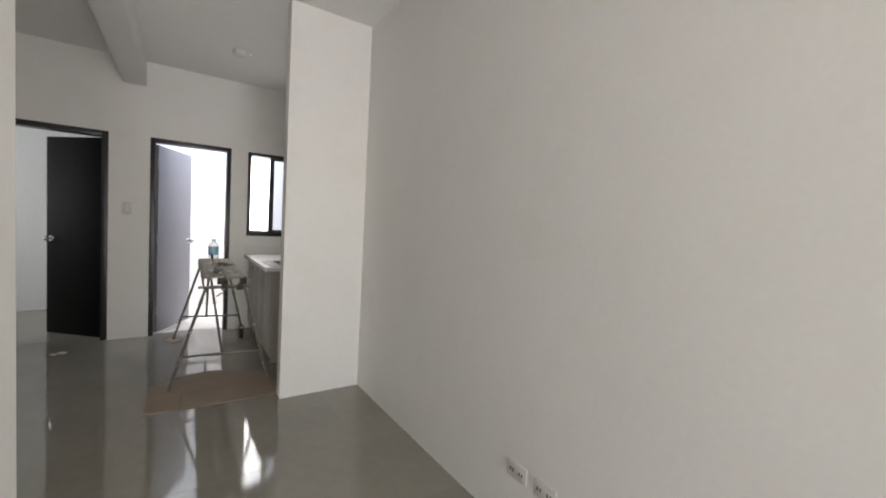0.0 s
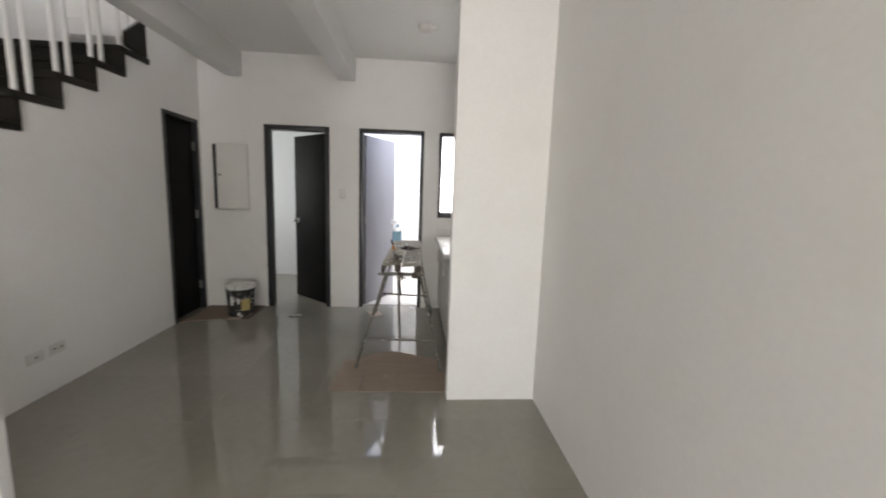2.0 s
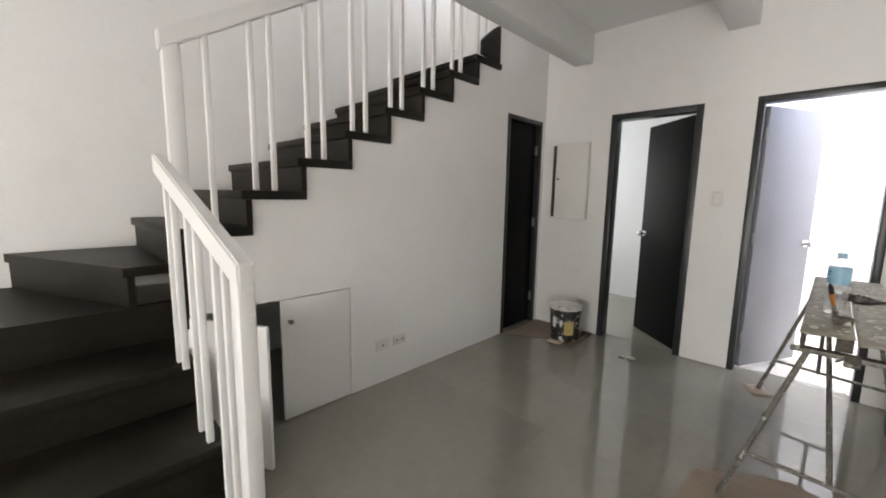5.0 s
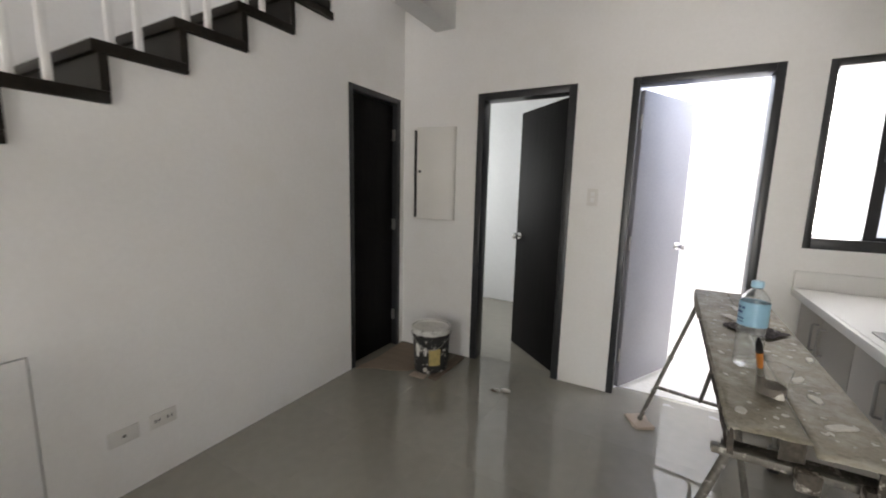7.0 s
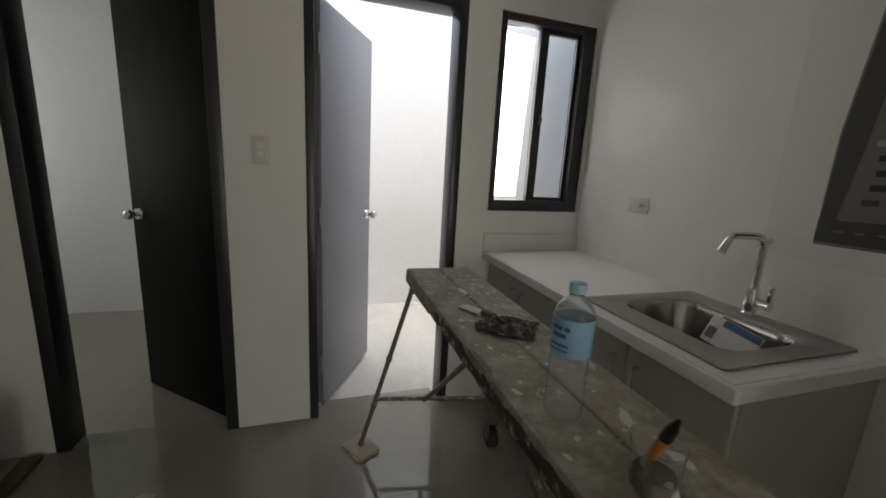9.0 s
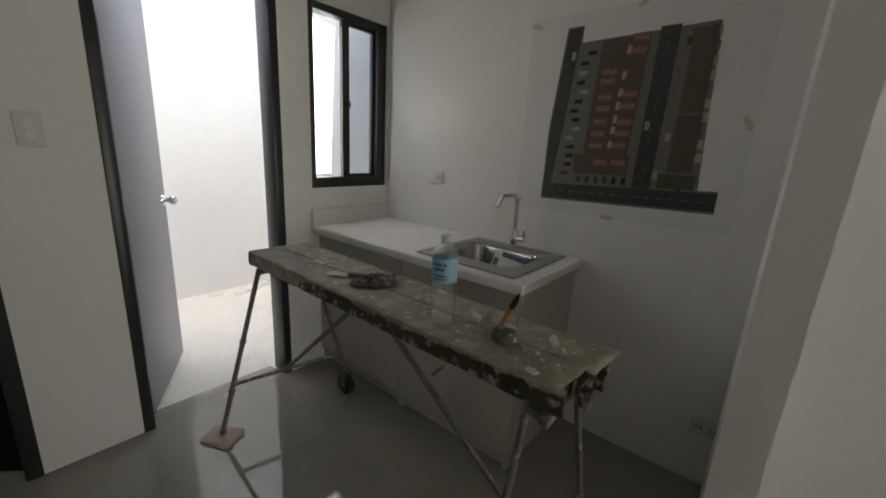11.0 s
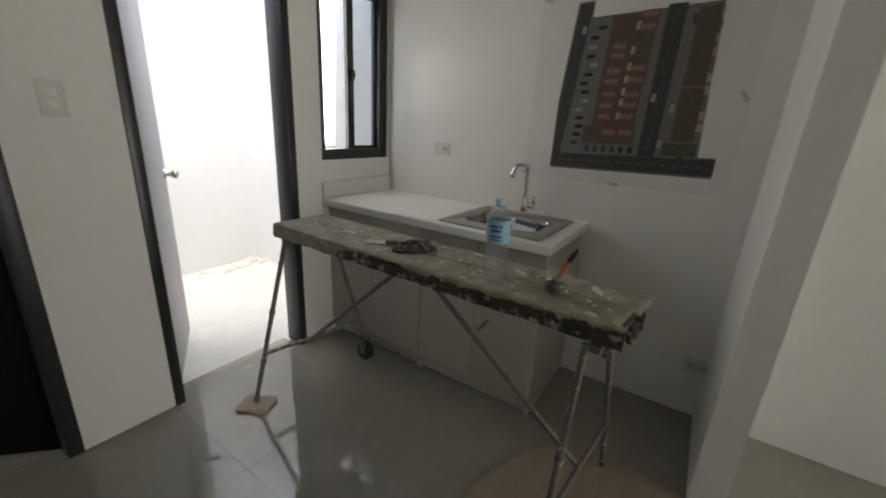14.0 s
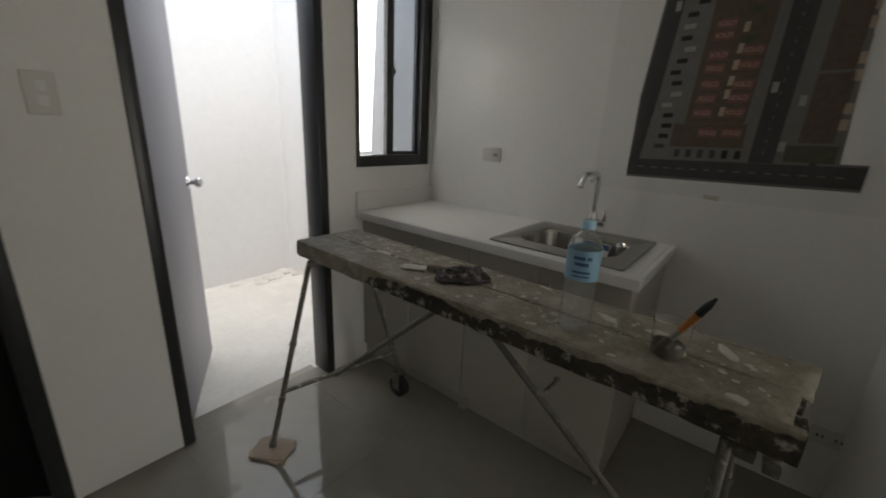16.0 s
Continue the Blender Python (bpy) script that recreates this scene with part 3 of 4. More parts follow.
def plate(at, n, u, w, h, mat, label, cat, pieces, name, group=""):
    """A wall plate: n its normal, u its long way; pieces: offset along u, offset up, half sizes, material."""
    n, u = Vector(n), Vector(u)
    up_ = Vector((0, 0, 1))
    th = thing(name, at, label, cat, group)
    m = Matrix((u, n, up_)).transposed().to_4x4()
    m.translation = Vector(at)

    def put(nm, x, z, hw, hh, d0, d1, mt, par, bev=0.002):
        bm = box(x - hw, x + hw, d0, d1, z - hh, z + hh, bev)
        bmesh.ops.transform(bm, matrix=m, verts=bm.verts)
        bmesh.ops.recalc_face_normals(bm, faces=bm.faces)
        return part(nm, bm, mt, par)
    pl = put("plate", 0, 0, w / 2, h / 2, 0.0005, 0.009, mat, th, 0.003)
    for x, z, hw, hh, mt, nm in pieces:
        put(nm, x, z, hw, hh, 0.009, 0.012, mt, pl, 0.0008)
    return th


SLOT = [(-0.018, 0, 0.0025, 0.007, M_PLASTIC_DK, "slot"), (-0.034, 0, 0.0025, 0.007, M_PLASTIC_DK, "slot"), (0.018, 0, 0.0025, 0.007, M_PLASTIC_DK, "slot"), (0.034, 0, 0.0025, 0.007, M_PLASTIC_DK, "slot")]
plate((XL, 3.076, 0.278), (1, 0, 0), (0, 1, 0), 0.115, 0.072, M_PLASTIC, "white wall plate with one round outlet", "outlet", [(0, 0, 0.006, 0.006, M_PLASTIC_DK, "slot")], "wall_outlet", "outlets by the stairs")
plate((XL, 3.232, 0.282), (1, 0, 0), (0, 1, 0), 0.115, 0.072, M_PLASTIC, "white double outlet plate on the stair wall", "outlet", SLOT, "wall_outlet", "outlets by the stairs")
plate((XR, 4.757, 1.20), (-1, 0, 0), (0, 1, 0), 0.115, 0.072, M_PLASTIC, "white outlet plate above the counter", "outlet", SLOT[:2], "wall_outlet")
plate((XR, 3.176, 0.276), (-1, 0, 0), (0, 1, 0), 0.115, 0.072, M_PLASTIC, "white outlet plate low on the kitchen wall", "outlet", SLOT, "wall_outlet")
plate((XR, 1.20, 0.29), (-1, 0, 0), (0, 1, 0), 0.115, 0.072, M_PLASTIC, "white outlet plate low on the long wall", "outlet", SLOT, "wall_outlet", "outlets on the long wall")
plate((XR, 1.045, 0.29), (-1, 0, 0), (0, 1, 0), 0.115, 0.072, M_PLASTIC, "white outlet plate low on the long wall", "outlet", SLOT, "wall_outlet", "outlets on the long wall")
plate((-0.687, YE, 1.357), (0, -1, 0), (1, 0, 0), 0.072, 0.116, M_PLASTIC, "white double light switch between the doors", "switch", [(0, 0.02, 0.012, 0.014, M_RAIL, "rocker"), (0, -0.02, 0.012, 0.014, M_RAIL, "rocker")], "light_switch")
DET = Vector((0.212, 4.25, H))
sd = thing("smoke_detector", tuple(DET), "white round detector on the ceiling", "detector")
part("base", tube(DET, DET - Vector((0, 0, 0.014)), 0.066, seg=28), M_PLASTIC, sd)
part("cover", lathe(tuple(DET), [(0.0, -0.047), (0.040, -0.046), (0.054, -0.040), (0.060, -0.026), (0.061, -0.0142), (0.0, -0.0142)], 28), M_PLASTIC, sd)
part("terminal_box", box(DET.x + 0.067, DET.x + 0.094, DET.y - 0.02, DET.y + 0.02, H - 0.026, H - 0.0005, 0.004), M_RAIL, sd, "small pale box on its side")

# ---- kitchen ----
CY0, CY1 = 3.80, YE - 0.001
ct = thing("countertop", (0.69, 4.48, 0.849), "white solid-surface kitchen countertop on the taupe cabinets", "countertop")
bm = bmesh.new()
tops = []
for z in (0.853, 0.887):
    o = [bm.verts.new((x, y, z)) for x, y in ((0.4255, CY0 + 0.0205), (0.999, CY0 + 0.0205), (0.999, CY1), (0.4255, CY1))]
    h = [bm.verts.new((x, y, z)) for x, y in ((0.54, 3.92), (0.88, 3.92), (0.88, 4.345), (0.54, 4.345))]
    for k in range(4):
        bm.faces.new((o[k], o[(k + 1) % 4], h[(k + 1) % 4], h[k]))
    tops.append((o, h))
for side in (0, 1):
    a, b = tops[0][side], tops[1][side]
    for k in range(4):
        bm.faces.new((a[k], a[(k + 1) % 4], b[(k + 1) % 4], b[k]))
bmesh.ops.recalc_face_normals(bm, faces=bm.faces)
part("slab", bm, M_TOP, ct)
part("front_edge", box(0.405, 0.425, CY0, CY1, 0.849, 0.8872, 0.003), M_TOP, ct, "rounded white front edge")
part("end_edge", box(0.4252, 0.999, CY0, CY0 + 0.02, 0.849, 0.8872, 0.003), M_TOP, ct, "rounded white end edge")
solid("backsplash", box(0.408, 0.999, YE - 0.02, YE - 0.001, 0.888, 0.986, 0.002), M_TOP, "low white upstand behind the countertop", "backsplash", at=(0.7, YE - 0.01, 0.88), smooth=False)
for ya, yb, lab in ((3.825, 4.487, "taupe laminate sink base cabinet with two doors"), (4.49, 5.198, "taupe laminate base cabinet beside the end wall")):
    cb = thing("base_cabinet", (0.73, (ya + yb) / 2, 0), lab, "cabinet", "kitchen base cabinets")
    part("side_panel", box(0.475, 0.984, ya, ya + 0.016, 0.0, 0.8485), M_CAB, cb)
    part("side_panel", box(0.475, 0.984, yb - 0.016, yb, 0.0, 0.8485), M_CAB, cb)
    part("bottom_panel", box(0.475, 0.984, ya + 0.0165, yb - 0.0165, 0.09, 0.106), M_CAB, cb)
    part("back_panel", box(0.985, 0.998, ya, yb, 0.0, 0.8485), M_CAB, cb)
    part("plinth", box(0.50, 0.515, ya + 0.017, yb - 0.017, 0.0, 0.089), M_CAB, cb)
    mid = (ya + yb) / 2
    for a, b, hy in ((ya + 0.0015, mid - 0.0015, mid - 0.045), (mid + 0.0015, yb - 0.0015, mid + 0.045)):
        dd = part("door", box(0.456, 0.474, a, b, 0.092, 0.835, 0.0015), M_CAB, cb)
        hb = sweep([(0.456, hy, 0.64), (0.434, hy, 0.64), (0.430, hy, 0.644), (0.430, hy, 0.766), (0.434, hy, 0.77), (0.456, hy, 0.77)], 0.0055, 10)
        part("handle", hb, M_STEEL, dd, "brushed steel bar handle")


def rounded(x0, x1, y0, y1, r, n=6):
    pts = []
    for cx, cy, a0 in ((x1 - r, y1 - r, 0), (x0 + r, y1 - r, 90), (x0 + r, y0 + r, 180), (x1 - r, y0 + r, 270)):
        for i in range(n + 1):
            a = radians(a0 + 90 * i / n)
            pts.append((cx + r * math.cos(a), cy + r * math.sin(a)))
    return pts


sk = thing("kitchen_sink", (0.68, 4.115, 0.90), "stainless steel single-bowl sink set in the countertop", "sink")
outer, mouth = rounded(0.42, 0.935, 3.85, 4.38, 0.012, 10), rounded(0.515, 0.825, 3.915, 4.31, 0.07, 10)
well = [(mouth, 0.9055), (rounded(0.518, 0.822, 3.918, 4.307, 0.068, 10), 0.900), (rounded(0.522, 0.818, 3.922, 4.303, 0.066, 10), 0.885), (rounded(0.53, 0.81, 3.93, 4.295, 0.06, 10), 0.765), (rounded(0.54, 0.80, 3.94, 4.285, 0.055, 10), 0.748), (rounded(0.56, 0.78, 3.96, 4.265, 0.05, 10), 0.742)]
for name, loops, steel, floor_in in (("flange", [(outer, 0.9005), (outer, 0.906), (mouth, 0.906)], M_STEEL, False), ("bowl", well, M_BOWL, True)):
    bm = bmesh.new()
    rings = [[bm.verts.new((x, y, z)) for x, y in lp] for lp, z in loops]
    for a, b in zip(rings, rings[1:]):
        n = len(a)
        for i in range(n):
            bm.faces.new((a[i], a[(i + 1) % n], b[(i + 1) % n], b[i]))
    if floor_in:
        bm.faces.new(rings[-1])
    bmesh.ops.recalc_face_normals(bm, faces=bm.faces)
    if floor_in:
        bmesh.ops.reverse_faces(bm, faces=bm.faces)
    shell = part(name, bm, steel, sk, "polished steel bowl" if floor_in else "")
    shell.modifiers.new("thickness", 'SOLIDIFY').thickness = 0.0009
part("drain", lathe((0.67, 4.11, 0.7425), [(0.0, 0.001), (0.02, 0.001), (0.03, 0.004), (0.038, 0.002), (0.038, 0.0)], 20), M_CHROME, sk, "chrome drain")
sk.location += Vector((0.04, 0.02, -0.0125))
lbl = thing("sink_label", (0.70, 4.08, 0.8), "white card with a blue band inside the sink", "label")
b = box(-0.002, 0.0, -0.085, 0.085, -0.045, 0.05)
b2 = box(-0.0035, -0.0025, -0.083, 0.04, 0.024, 0.048)
b3 = box(-0.0035, -0.0025, 0.05, 0.078, -0.03, 0.01)
mm = Matrix.Translation((0.775, 4.085, 0.845)) @ Matrix.Rotation(radians(22), 4, 'Y') @ Matrix.Rotation(radians(6), 4, 'X')
for q in (b, b2, b3):
    bmesh.ops.transform(q, matrix=mm, verts=q.verts)
part("card", b, M_PAPER, lbl)
part("band", b2, M_NAVY, lbl, "dark blue printed band")
part("print_block", b3, M_LOT, lbl, "grey printed block")
lbl.location += Vector((0.04, 0.02, -0.0125))
fc = thing("kitchen_tap", (0.905, 4.11, 0.906), "chrome gooseneck kitchen tap with a side lever", "tap")
FX, FY = 0.905, 4.112
part("base", lathe((FX, FY, 0.906), [(0.0, 0), (0.026, 0), (0.026, 0.006), (0.021, 0.012), (0.021, 0.075), (0.017, 0.09), (0.0, 0.09)], 24), M_CHROME, fc)
d = Vector((-0.993, 0.12, 0))
pts = [Vector((FX, FY, 0.99)), Vector((FX, FY, 1.13))]
R = 0.04
for i in range(1, 8):
    a = radians(90 * i / 7)
    pts.append(Vector((FX, FY, 1.135)) + d * (R - R * math.cos(a)) + Vector((0, 0, R * math.sin(a))))
for i in range(1, 7):
    a = radians(65 * i / 6)
    pts.append(Vector((FX, FY, 1.175)) + d * (0.115 + 0.03 * math.sin(a)) + Vector((0, 0, -0.03 * (1 - math.cos(a)))))
pts.append(pts[-1] + (pts[-1] - pts[-2]).normalized() * 0.03)
part("spout", sweep(pts, 0.012, 14), M_CHROME, fc)
part("aerator", tube(pts[-1], pts[-1] + (pts[-1] - pts[-2]).normalized() * 0.012, 0.0135, seg=14), M_CHROME, fc)
lv = add_tube(bmesh.new(), (FX, FY - 0.018, 0.952), (FX, FY - 0.058, 0.952), 0.016, seg=16)
part("valve", lv, M_CHROME, fc)
part("lever", box(FX - 0.007, FX + 0.007, FY - 0.060, FY - 0.046, 0.962, 1.018, 0.004), M_CHROME, fc)

fc.location += Vector((0.035, 0.035, -0.0125))

# ---- site plan on the kitchen wall ----
mp = thing("site_plan_print", (XR, 3.7, 1.17), "printed site plan of house lots pasted on the wall", "poster")


def flat(name, pts, lift, mat, parent, label=""):
    """A thin printed sheet on the kitchen wall: (y, z) corners, lift off the wall in mm."""
    bm = bmesh.new()
    x0, x1 = XR - lift / 1000 - 0.0009, XR - lift / 1000
    f = [bm.verts.new((x0, y, z)) for y, z in pts]
    g = [bm.verts.new((x1, y, z)) for y, z in pts]
    bm.faces.new(f), bm.faces.new(g)
    n = len(pts)
    for i in range(n):
        bm.faces.new((f[i], f[(i + 1) % n], g[(i + 1) % n], g[i]))
    bmesh.ops.recalc_face_normals(bm, faces=bm.faces)
    return part(name, bm, mat, parent, label, False)


def plan(u, v):
    """Sheet coordinates to the wall: u from its far edge, v up, both 0 to 1."""
    return (4.05 - 0.732 * u, 1.176 + 0.77 * v - 0.018 * (1 - u))


def rect(u0, u1, v0, v1, s=0.0):
    return [plan(u0 + s * v0, v0), plan(u1 + s * v0, v0), plan(u1 + s * v1, v1), plan(u0 + s * v1, v1)]


sheet = thing("paper_sheet", (XR, 3.7, 1.10), "large white paper sheet with fold creases taped on the wall", "paper")
part("paper", box(XR - 0.0012, XR - 0.0002, 3.25, 4.19, 1.10, 1.985), M_PAPER, sheet, "", False)
for y0_, y1_, z0_, z1_ in ((4.06, 4.188, 1.538, 1.5415), (3.252, 3.36, 1.540, 1.5435), (3.86, 3.8635, 1.945, 1.984), (3.52, 3.5235, 1.90, 1.984), (3.60, 3.6035, 1.102, 1.16)):
    part("fold_crease", box(XR - 0.0021, XR - 0.0013, y0_, y1_, z0_, z1_), M_PAPER, sheet, "", False)
for y_, z_, a_ in ((4.165, 1.955, 20), (3.70, 1.985, -30), (3.72, 1.105, 5), (3.275, 1.52, 60), (4.18, 1.13, -40)):
    tp = box(-0.0010, 0.0, -0.026, 0.026, -0.009, 0.009)
    bmesh.ops.transform(tp, matrix=Matrix.Translation((XR - 0.0013, y_, z_)) @ Matrix.Rotation(radians(a_), 4, 'X'), verts=tp.verts)
    part("tape", tp, M_TAPE, sheet, "yellowed masking tape strip", False)
flat("ground_print", [plan(0, 0.0), plan(1.0, 0.0), plan(1.0, 0.115), plan(0.905, 0.115), plan(0.86, 0.92), plan(0.155, 0.91), plan(0.155, 1.0), plan(0.055, 1.0), plan(0.0, 0.42)], 1.6, M_LOT, mp)
flat("road_print", [plan(0.0, 0.012), plan(1.0, 0.012), plan(1.0, 0.105), plan(0.0, 0.10)], 2.9, M_ROAD, mp)
flat("road_print", [plan(0.005, 0.10), plan(0.055, 0.10), plan(0.095, 0.42), plan(0.15, 0.99), plan(0.065, 0.99), plan(0.008, 0.42)], 2.9, M_ROAD, mp)
flat("road_print", rect(0.565, 0.665, 0.105, 0.93, 0.02), 2.9, M_ROAD, mp)
for v in [0.03 + 0.06 * i for i in range(15)]:
    flat("lane_mark", rect(0.612, 0.617, 0.12 + v * 0.88, 0.135 + v * 0.88, 0.02), 4.2, M_LOT, mp)
for u in [0.06 + 0.065 * i for i in range(14)]:
    flat("lane_mark", rect(u, u + 0.03, 0.055, 0.061), 4.2, M_LOT, mp)
flat("roof_print", rect(0.20, 0.53, 0.17, 0.285), 2.9, M_ROOF, mp)
flat("roof_print", rect(0.235, 0.50, 0.286, 0.905, 0.05), 2.9, M_ROOF, mp)
for v0 in (0.645, 0.765):
    flat("lawn_print", rect(0.37, 0.45, v0, v0 + 0.03, 0.06), 3.5, M_GRASS, mp)
for v0 in (0.32, 0.40, 0.46, 0.53, 0.60, 0.69, 0.82):
    flat("path_print", rect(0.375, 0.398, v0, v0 + 0.042, 0.06), 3.7, M_CARD_PALE, mp)
SOLD_AT = [(0.30, v) for v in (0.335, 0.402, 0.468, 0.54, 0.60, 0.685, 0.735)] + [(0.44, v) for v in (0.335, 0.402, 0.462, 0.547, 0.61, 0.83, 0.895)] + [(0.35, 0.24), (0.455, 0.24)]
for u, v in SOLD_AT:
    flat("label_print", rect(u - 0.043, u + 0.043, v - 0.021, v + 0.021, 0.06), 3.5, M_ROOF_RED, mp)
flat("roof_print", rect(0.735, 0.86, 0.20, 0.49, 0.01), 2.9, M_ROOF, mp)
flat("roof_print", rect(0.735, 0.85, 0.50, 0.90, 0.01), 2.9, M_ROOF, mp)
flat("lawn_print", rect(0.70, 0.885, 0.115, 0.19), 2.9, M_GRASS, mp)
random.seed(5)
for i in range(14):
    v = 0.16 + 0.052 * i
    u = 0.09 + 0.10 * v + random.uniform(-0.01, 0.03)
    flat("car_print", rect(u, u + 0.05, v, v + 0.022), 4.2, random.choice((M_BLACK, M_BLACK, M_ROAD, M_CARS)), mp)
for i in range(6):
    flat("car_print", rect(0.23 + 0.055 * i, 0.255 + 0.055 * i, 0.118, 0.158), 2.9, random.choice((M_BLACK, M_ROAD, M_BLACK, M_CARS)), mp)
for u, v in ((0.625, 0.66), (0.585, 0.42), (0.70, 0.36), (0.67, 0.16), (0.72, 0.82), (0.8, 0.07), (0.1, 0.82)):
    flat("car_print", rect(u, u + 0.025, v, v + 0.045), 4.2, random.choice((M_ROAD, M_BLACK, M_CARS)), mp)
for i in range(11):
    v = 0.19 + 0.066 * i
    flat("lot_print", rect(0.862, 0.90 - 0.025 * v, v, v + 0.045, -0.01), 2.9, M_CARD_PALE if i % 3 else M_LOT, mp)
cu = bpy.data.curves.new("sold_text", 'FONT')
cu.body, cu.size, cu.align_x, cu.align_y = "SOLD", 0.022, 'CENTER', 'CENTER'
tob = bpy.data.objects.new("sold_text_source", cu)
scene.collection.objects.link(tob)
sold_mesh = bpy.data.meshes.new_from_object(tob)
bpy.data.objects.remove(tob)
sold_mesh.materials.clear()
sold_mesh.materials.append(M_SOLD)
for u, v in SOLD_AT:
    u += 0.06 * v
    ob = new("sold_lettering", sold_mesh)
    y, z = plan(u, v)
    ob.parent = mp
    ob.matrix_local = Matrix.Translation(Vector((XR - 0.0046, y, z)) - ORIGIN[mp]) @ Euler((radians(90), 0, radians(-90))).to_matrix().to_4x4()

# ---- work bench on the kitchen floor ----
bn = thing("scaffold_bench", (0.1, 4.17, 0), "paint- and cement-splashed steel scaffold bench with splayed tube legs", "work bench")
DX0, DX1, DY0, DY1, DZ = -0.069, 0.218, 3.42, 4.98, 0.858
BENCH_TURN = radians(-0.9)


def plank(x0, x1, ya, yb, seed):
    """A thin worn steel plank whose near end has been bent by use."""
    bm = bmesh.new()
    nx, ny = 10, 64
    grid = []
    for i in range(nx + 1):
        col = []
        for j in range(ny + 1):
            u, v = i / nx, j / ny
            x, y = x0 + (x1 - x0) * u, ya + (yb - ya) * v
            z = DZ + 0.0022 * noise.noise(Vector((x * 14, y * 9, seed))) + 0.0014 * noise.noise(Vector((x * 50, y * 50, seed)))
            bend = max(0.0, 1 - v * 22)
            z += bend * (0.016 * u - 0.010)
            y += bend * (0.018 * (0.5 - u) + 0.004 * noise.noise(Vector((x * 40, seed, 0))))
            col.append(bm.verts.new((x, y, z)))
        grid.append(col)
    for i in range(nx):
        for j in range(ny):
            bm.faces.new((grid[i][j], grid[i + 1][j], grid[i + 1][j + 1], grid[i][j + 1]))
    return bm


for pa, pb, ya, sd_ in ((DX0, 0.072, 3.435, 1), (0.076, DX1, 3.40, 5)):
    deck = part("plank", plank(pa, pb, ya, DY1, sd_), M_PLANK, bn)
    deck.modifiers.new("thickness", 'SOLIDIFY').thickness = 0.004
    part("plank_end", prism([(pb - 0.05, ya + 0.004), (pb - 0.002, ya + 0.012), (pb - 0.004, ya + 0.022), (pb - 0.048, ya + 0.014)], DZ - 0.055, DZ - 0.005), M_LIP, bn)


def lip(x, sgn):
    bm = bmesh.new()
    rows = []
    for j in range(71):
        y = DY0 + 0.002 + (DY1 - DY0 - 0.004) * j / 70
        dz = 0.064 + 0.006 * noise.noise(Vector((y * 12, x, 4))) + 0.004 * noise.noise(Vector((y * 45, x, 7)))
        w = 0.0025 * noise.noise(Vector((y * 30, x, 9)))
        rows.append([bm.verts.new((x + sgn * (0.001 + w), y, DZ - 0.001)), bm.verts.new((x + sgn * (0.005 + w), y, DZ - dz * 0.5)), bm.verts.new((x + sgn * (0.002 + w), y, DZ - dz)), bm.verts.new((x - sgn * 0.010, y, DZ - dz - 0.002)), bm.verts.new((x - sgn * 0.004, y, DZ - 0.006))])
    for a, b in zip(rows, rows[1:]):
        for k in range(5):
            bm.faces.new((a[k], a[(k + 1) % 5], b[(k + 1) % 5], b[k]))
    bm.faces.new(rows[0]), bm.faces.new(rows[-1])
    bmesh.ops.recalc_face_normals(bm, faces=bm.faces)
    return bm


def crust(x, sgn):
    """Set cement that has run over the top of the deck edge, with a ragged lower border."""
    bm = bmesh.new()
    rows = []
    for j in range(161):
        y = DY0 + 0.004 + (DY1 - DY0 - 0.006) * j / 160
        dz = 0.012 + 0.014 * noise.noise(Vector((y * 11, x, 2))) + 0.010 * noise.noise(Vector((y * 37, x, 5)))
        dz += 0.030 * max(0.0, noise.noise(Vector((y * 4.5, x, 8))))
        if y > 4.52:
            dz += min(1.0, (y - 4.52) / 0.05) * 0.05
        dz = max(0.004, min(0.060, dz))
        o = sgn * (0.0085 + 0.0015 * noise.noise(Vector((y * 60, x, 3))))
        rows.append([bm.verts.new((x - sgn * 0.012, y, DZ + 0.0012)), bm.verts.new((x + o * 0.6, y, DZ - 0.001)), bm.verts.new((x + o, y, DZ - dz * 0.5)), bm.verts.new((x + o * 0.95, y, DZ - dz)), bm.verts.new((x + sgn * 0.001, y, DZ - dz)), bm.verts.new((x - sgn * 0.012, y, DZ - 0.003))])
    for a, b in zip(rows, rows[1:]):
        for k in range(6):
            bm.faces.new((a[k], a[(k + 1) % 6], b[(k + 1) % 6], b[k]))
    bm.faces.new(rows[0]), bm.faces.new(rows[-1])
    bmesh.ops.recalc_face_normals(bm, faces=bm.faces)
    return bm


part("cement_crust", crust(DX0, -1), M_PLANK, bn, "pale cement run over the deck edge")
part("cement_crust", crust(DX1, 1), M_PLANK, bn, "pale cement run over the deck edge")
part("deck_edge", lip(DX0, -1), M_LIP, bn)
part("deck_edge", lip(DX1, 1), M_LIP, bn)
part("end_edge", box(DX0 + 0.008, DX1 - 0.008, DY1 - 0.006, DY1, DZ - 0.06, DZ - 0.006, 0.002), M_PLANK, bn)
for y in (3.49, 4.90):
    part("cross_bar", box(DX0 - 0.004, DX1 + 0.004, y - 0.016, y + 0.016, DZ - 0.095, DZ - 0.072, 0.003), M_TUBE, bn)


def turned_back(x, y, z):
    """A place in the room, in the bench's own unturned axes."""
    return tuple(Vector((0.1, 4.17, 0)) + Matrix.Rotation(-BENCH_TURN, 3, 'Z') @ Vector((x - 0.1, y - 4.17, z)))


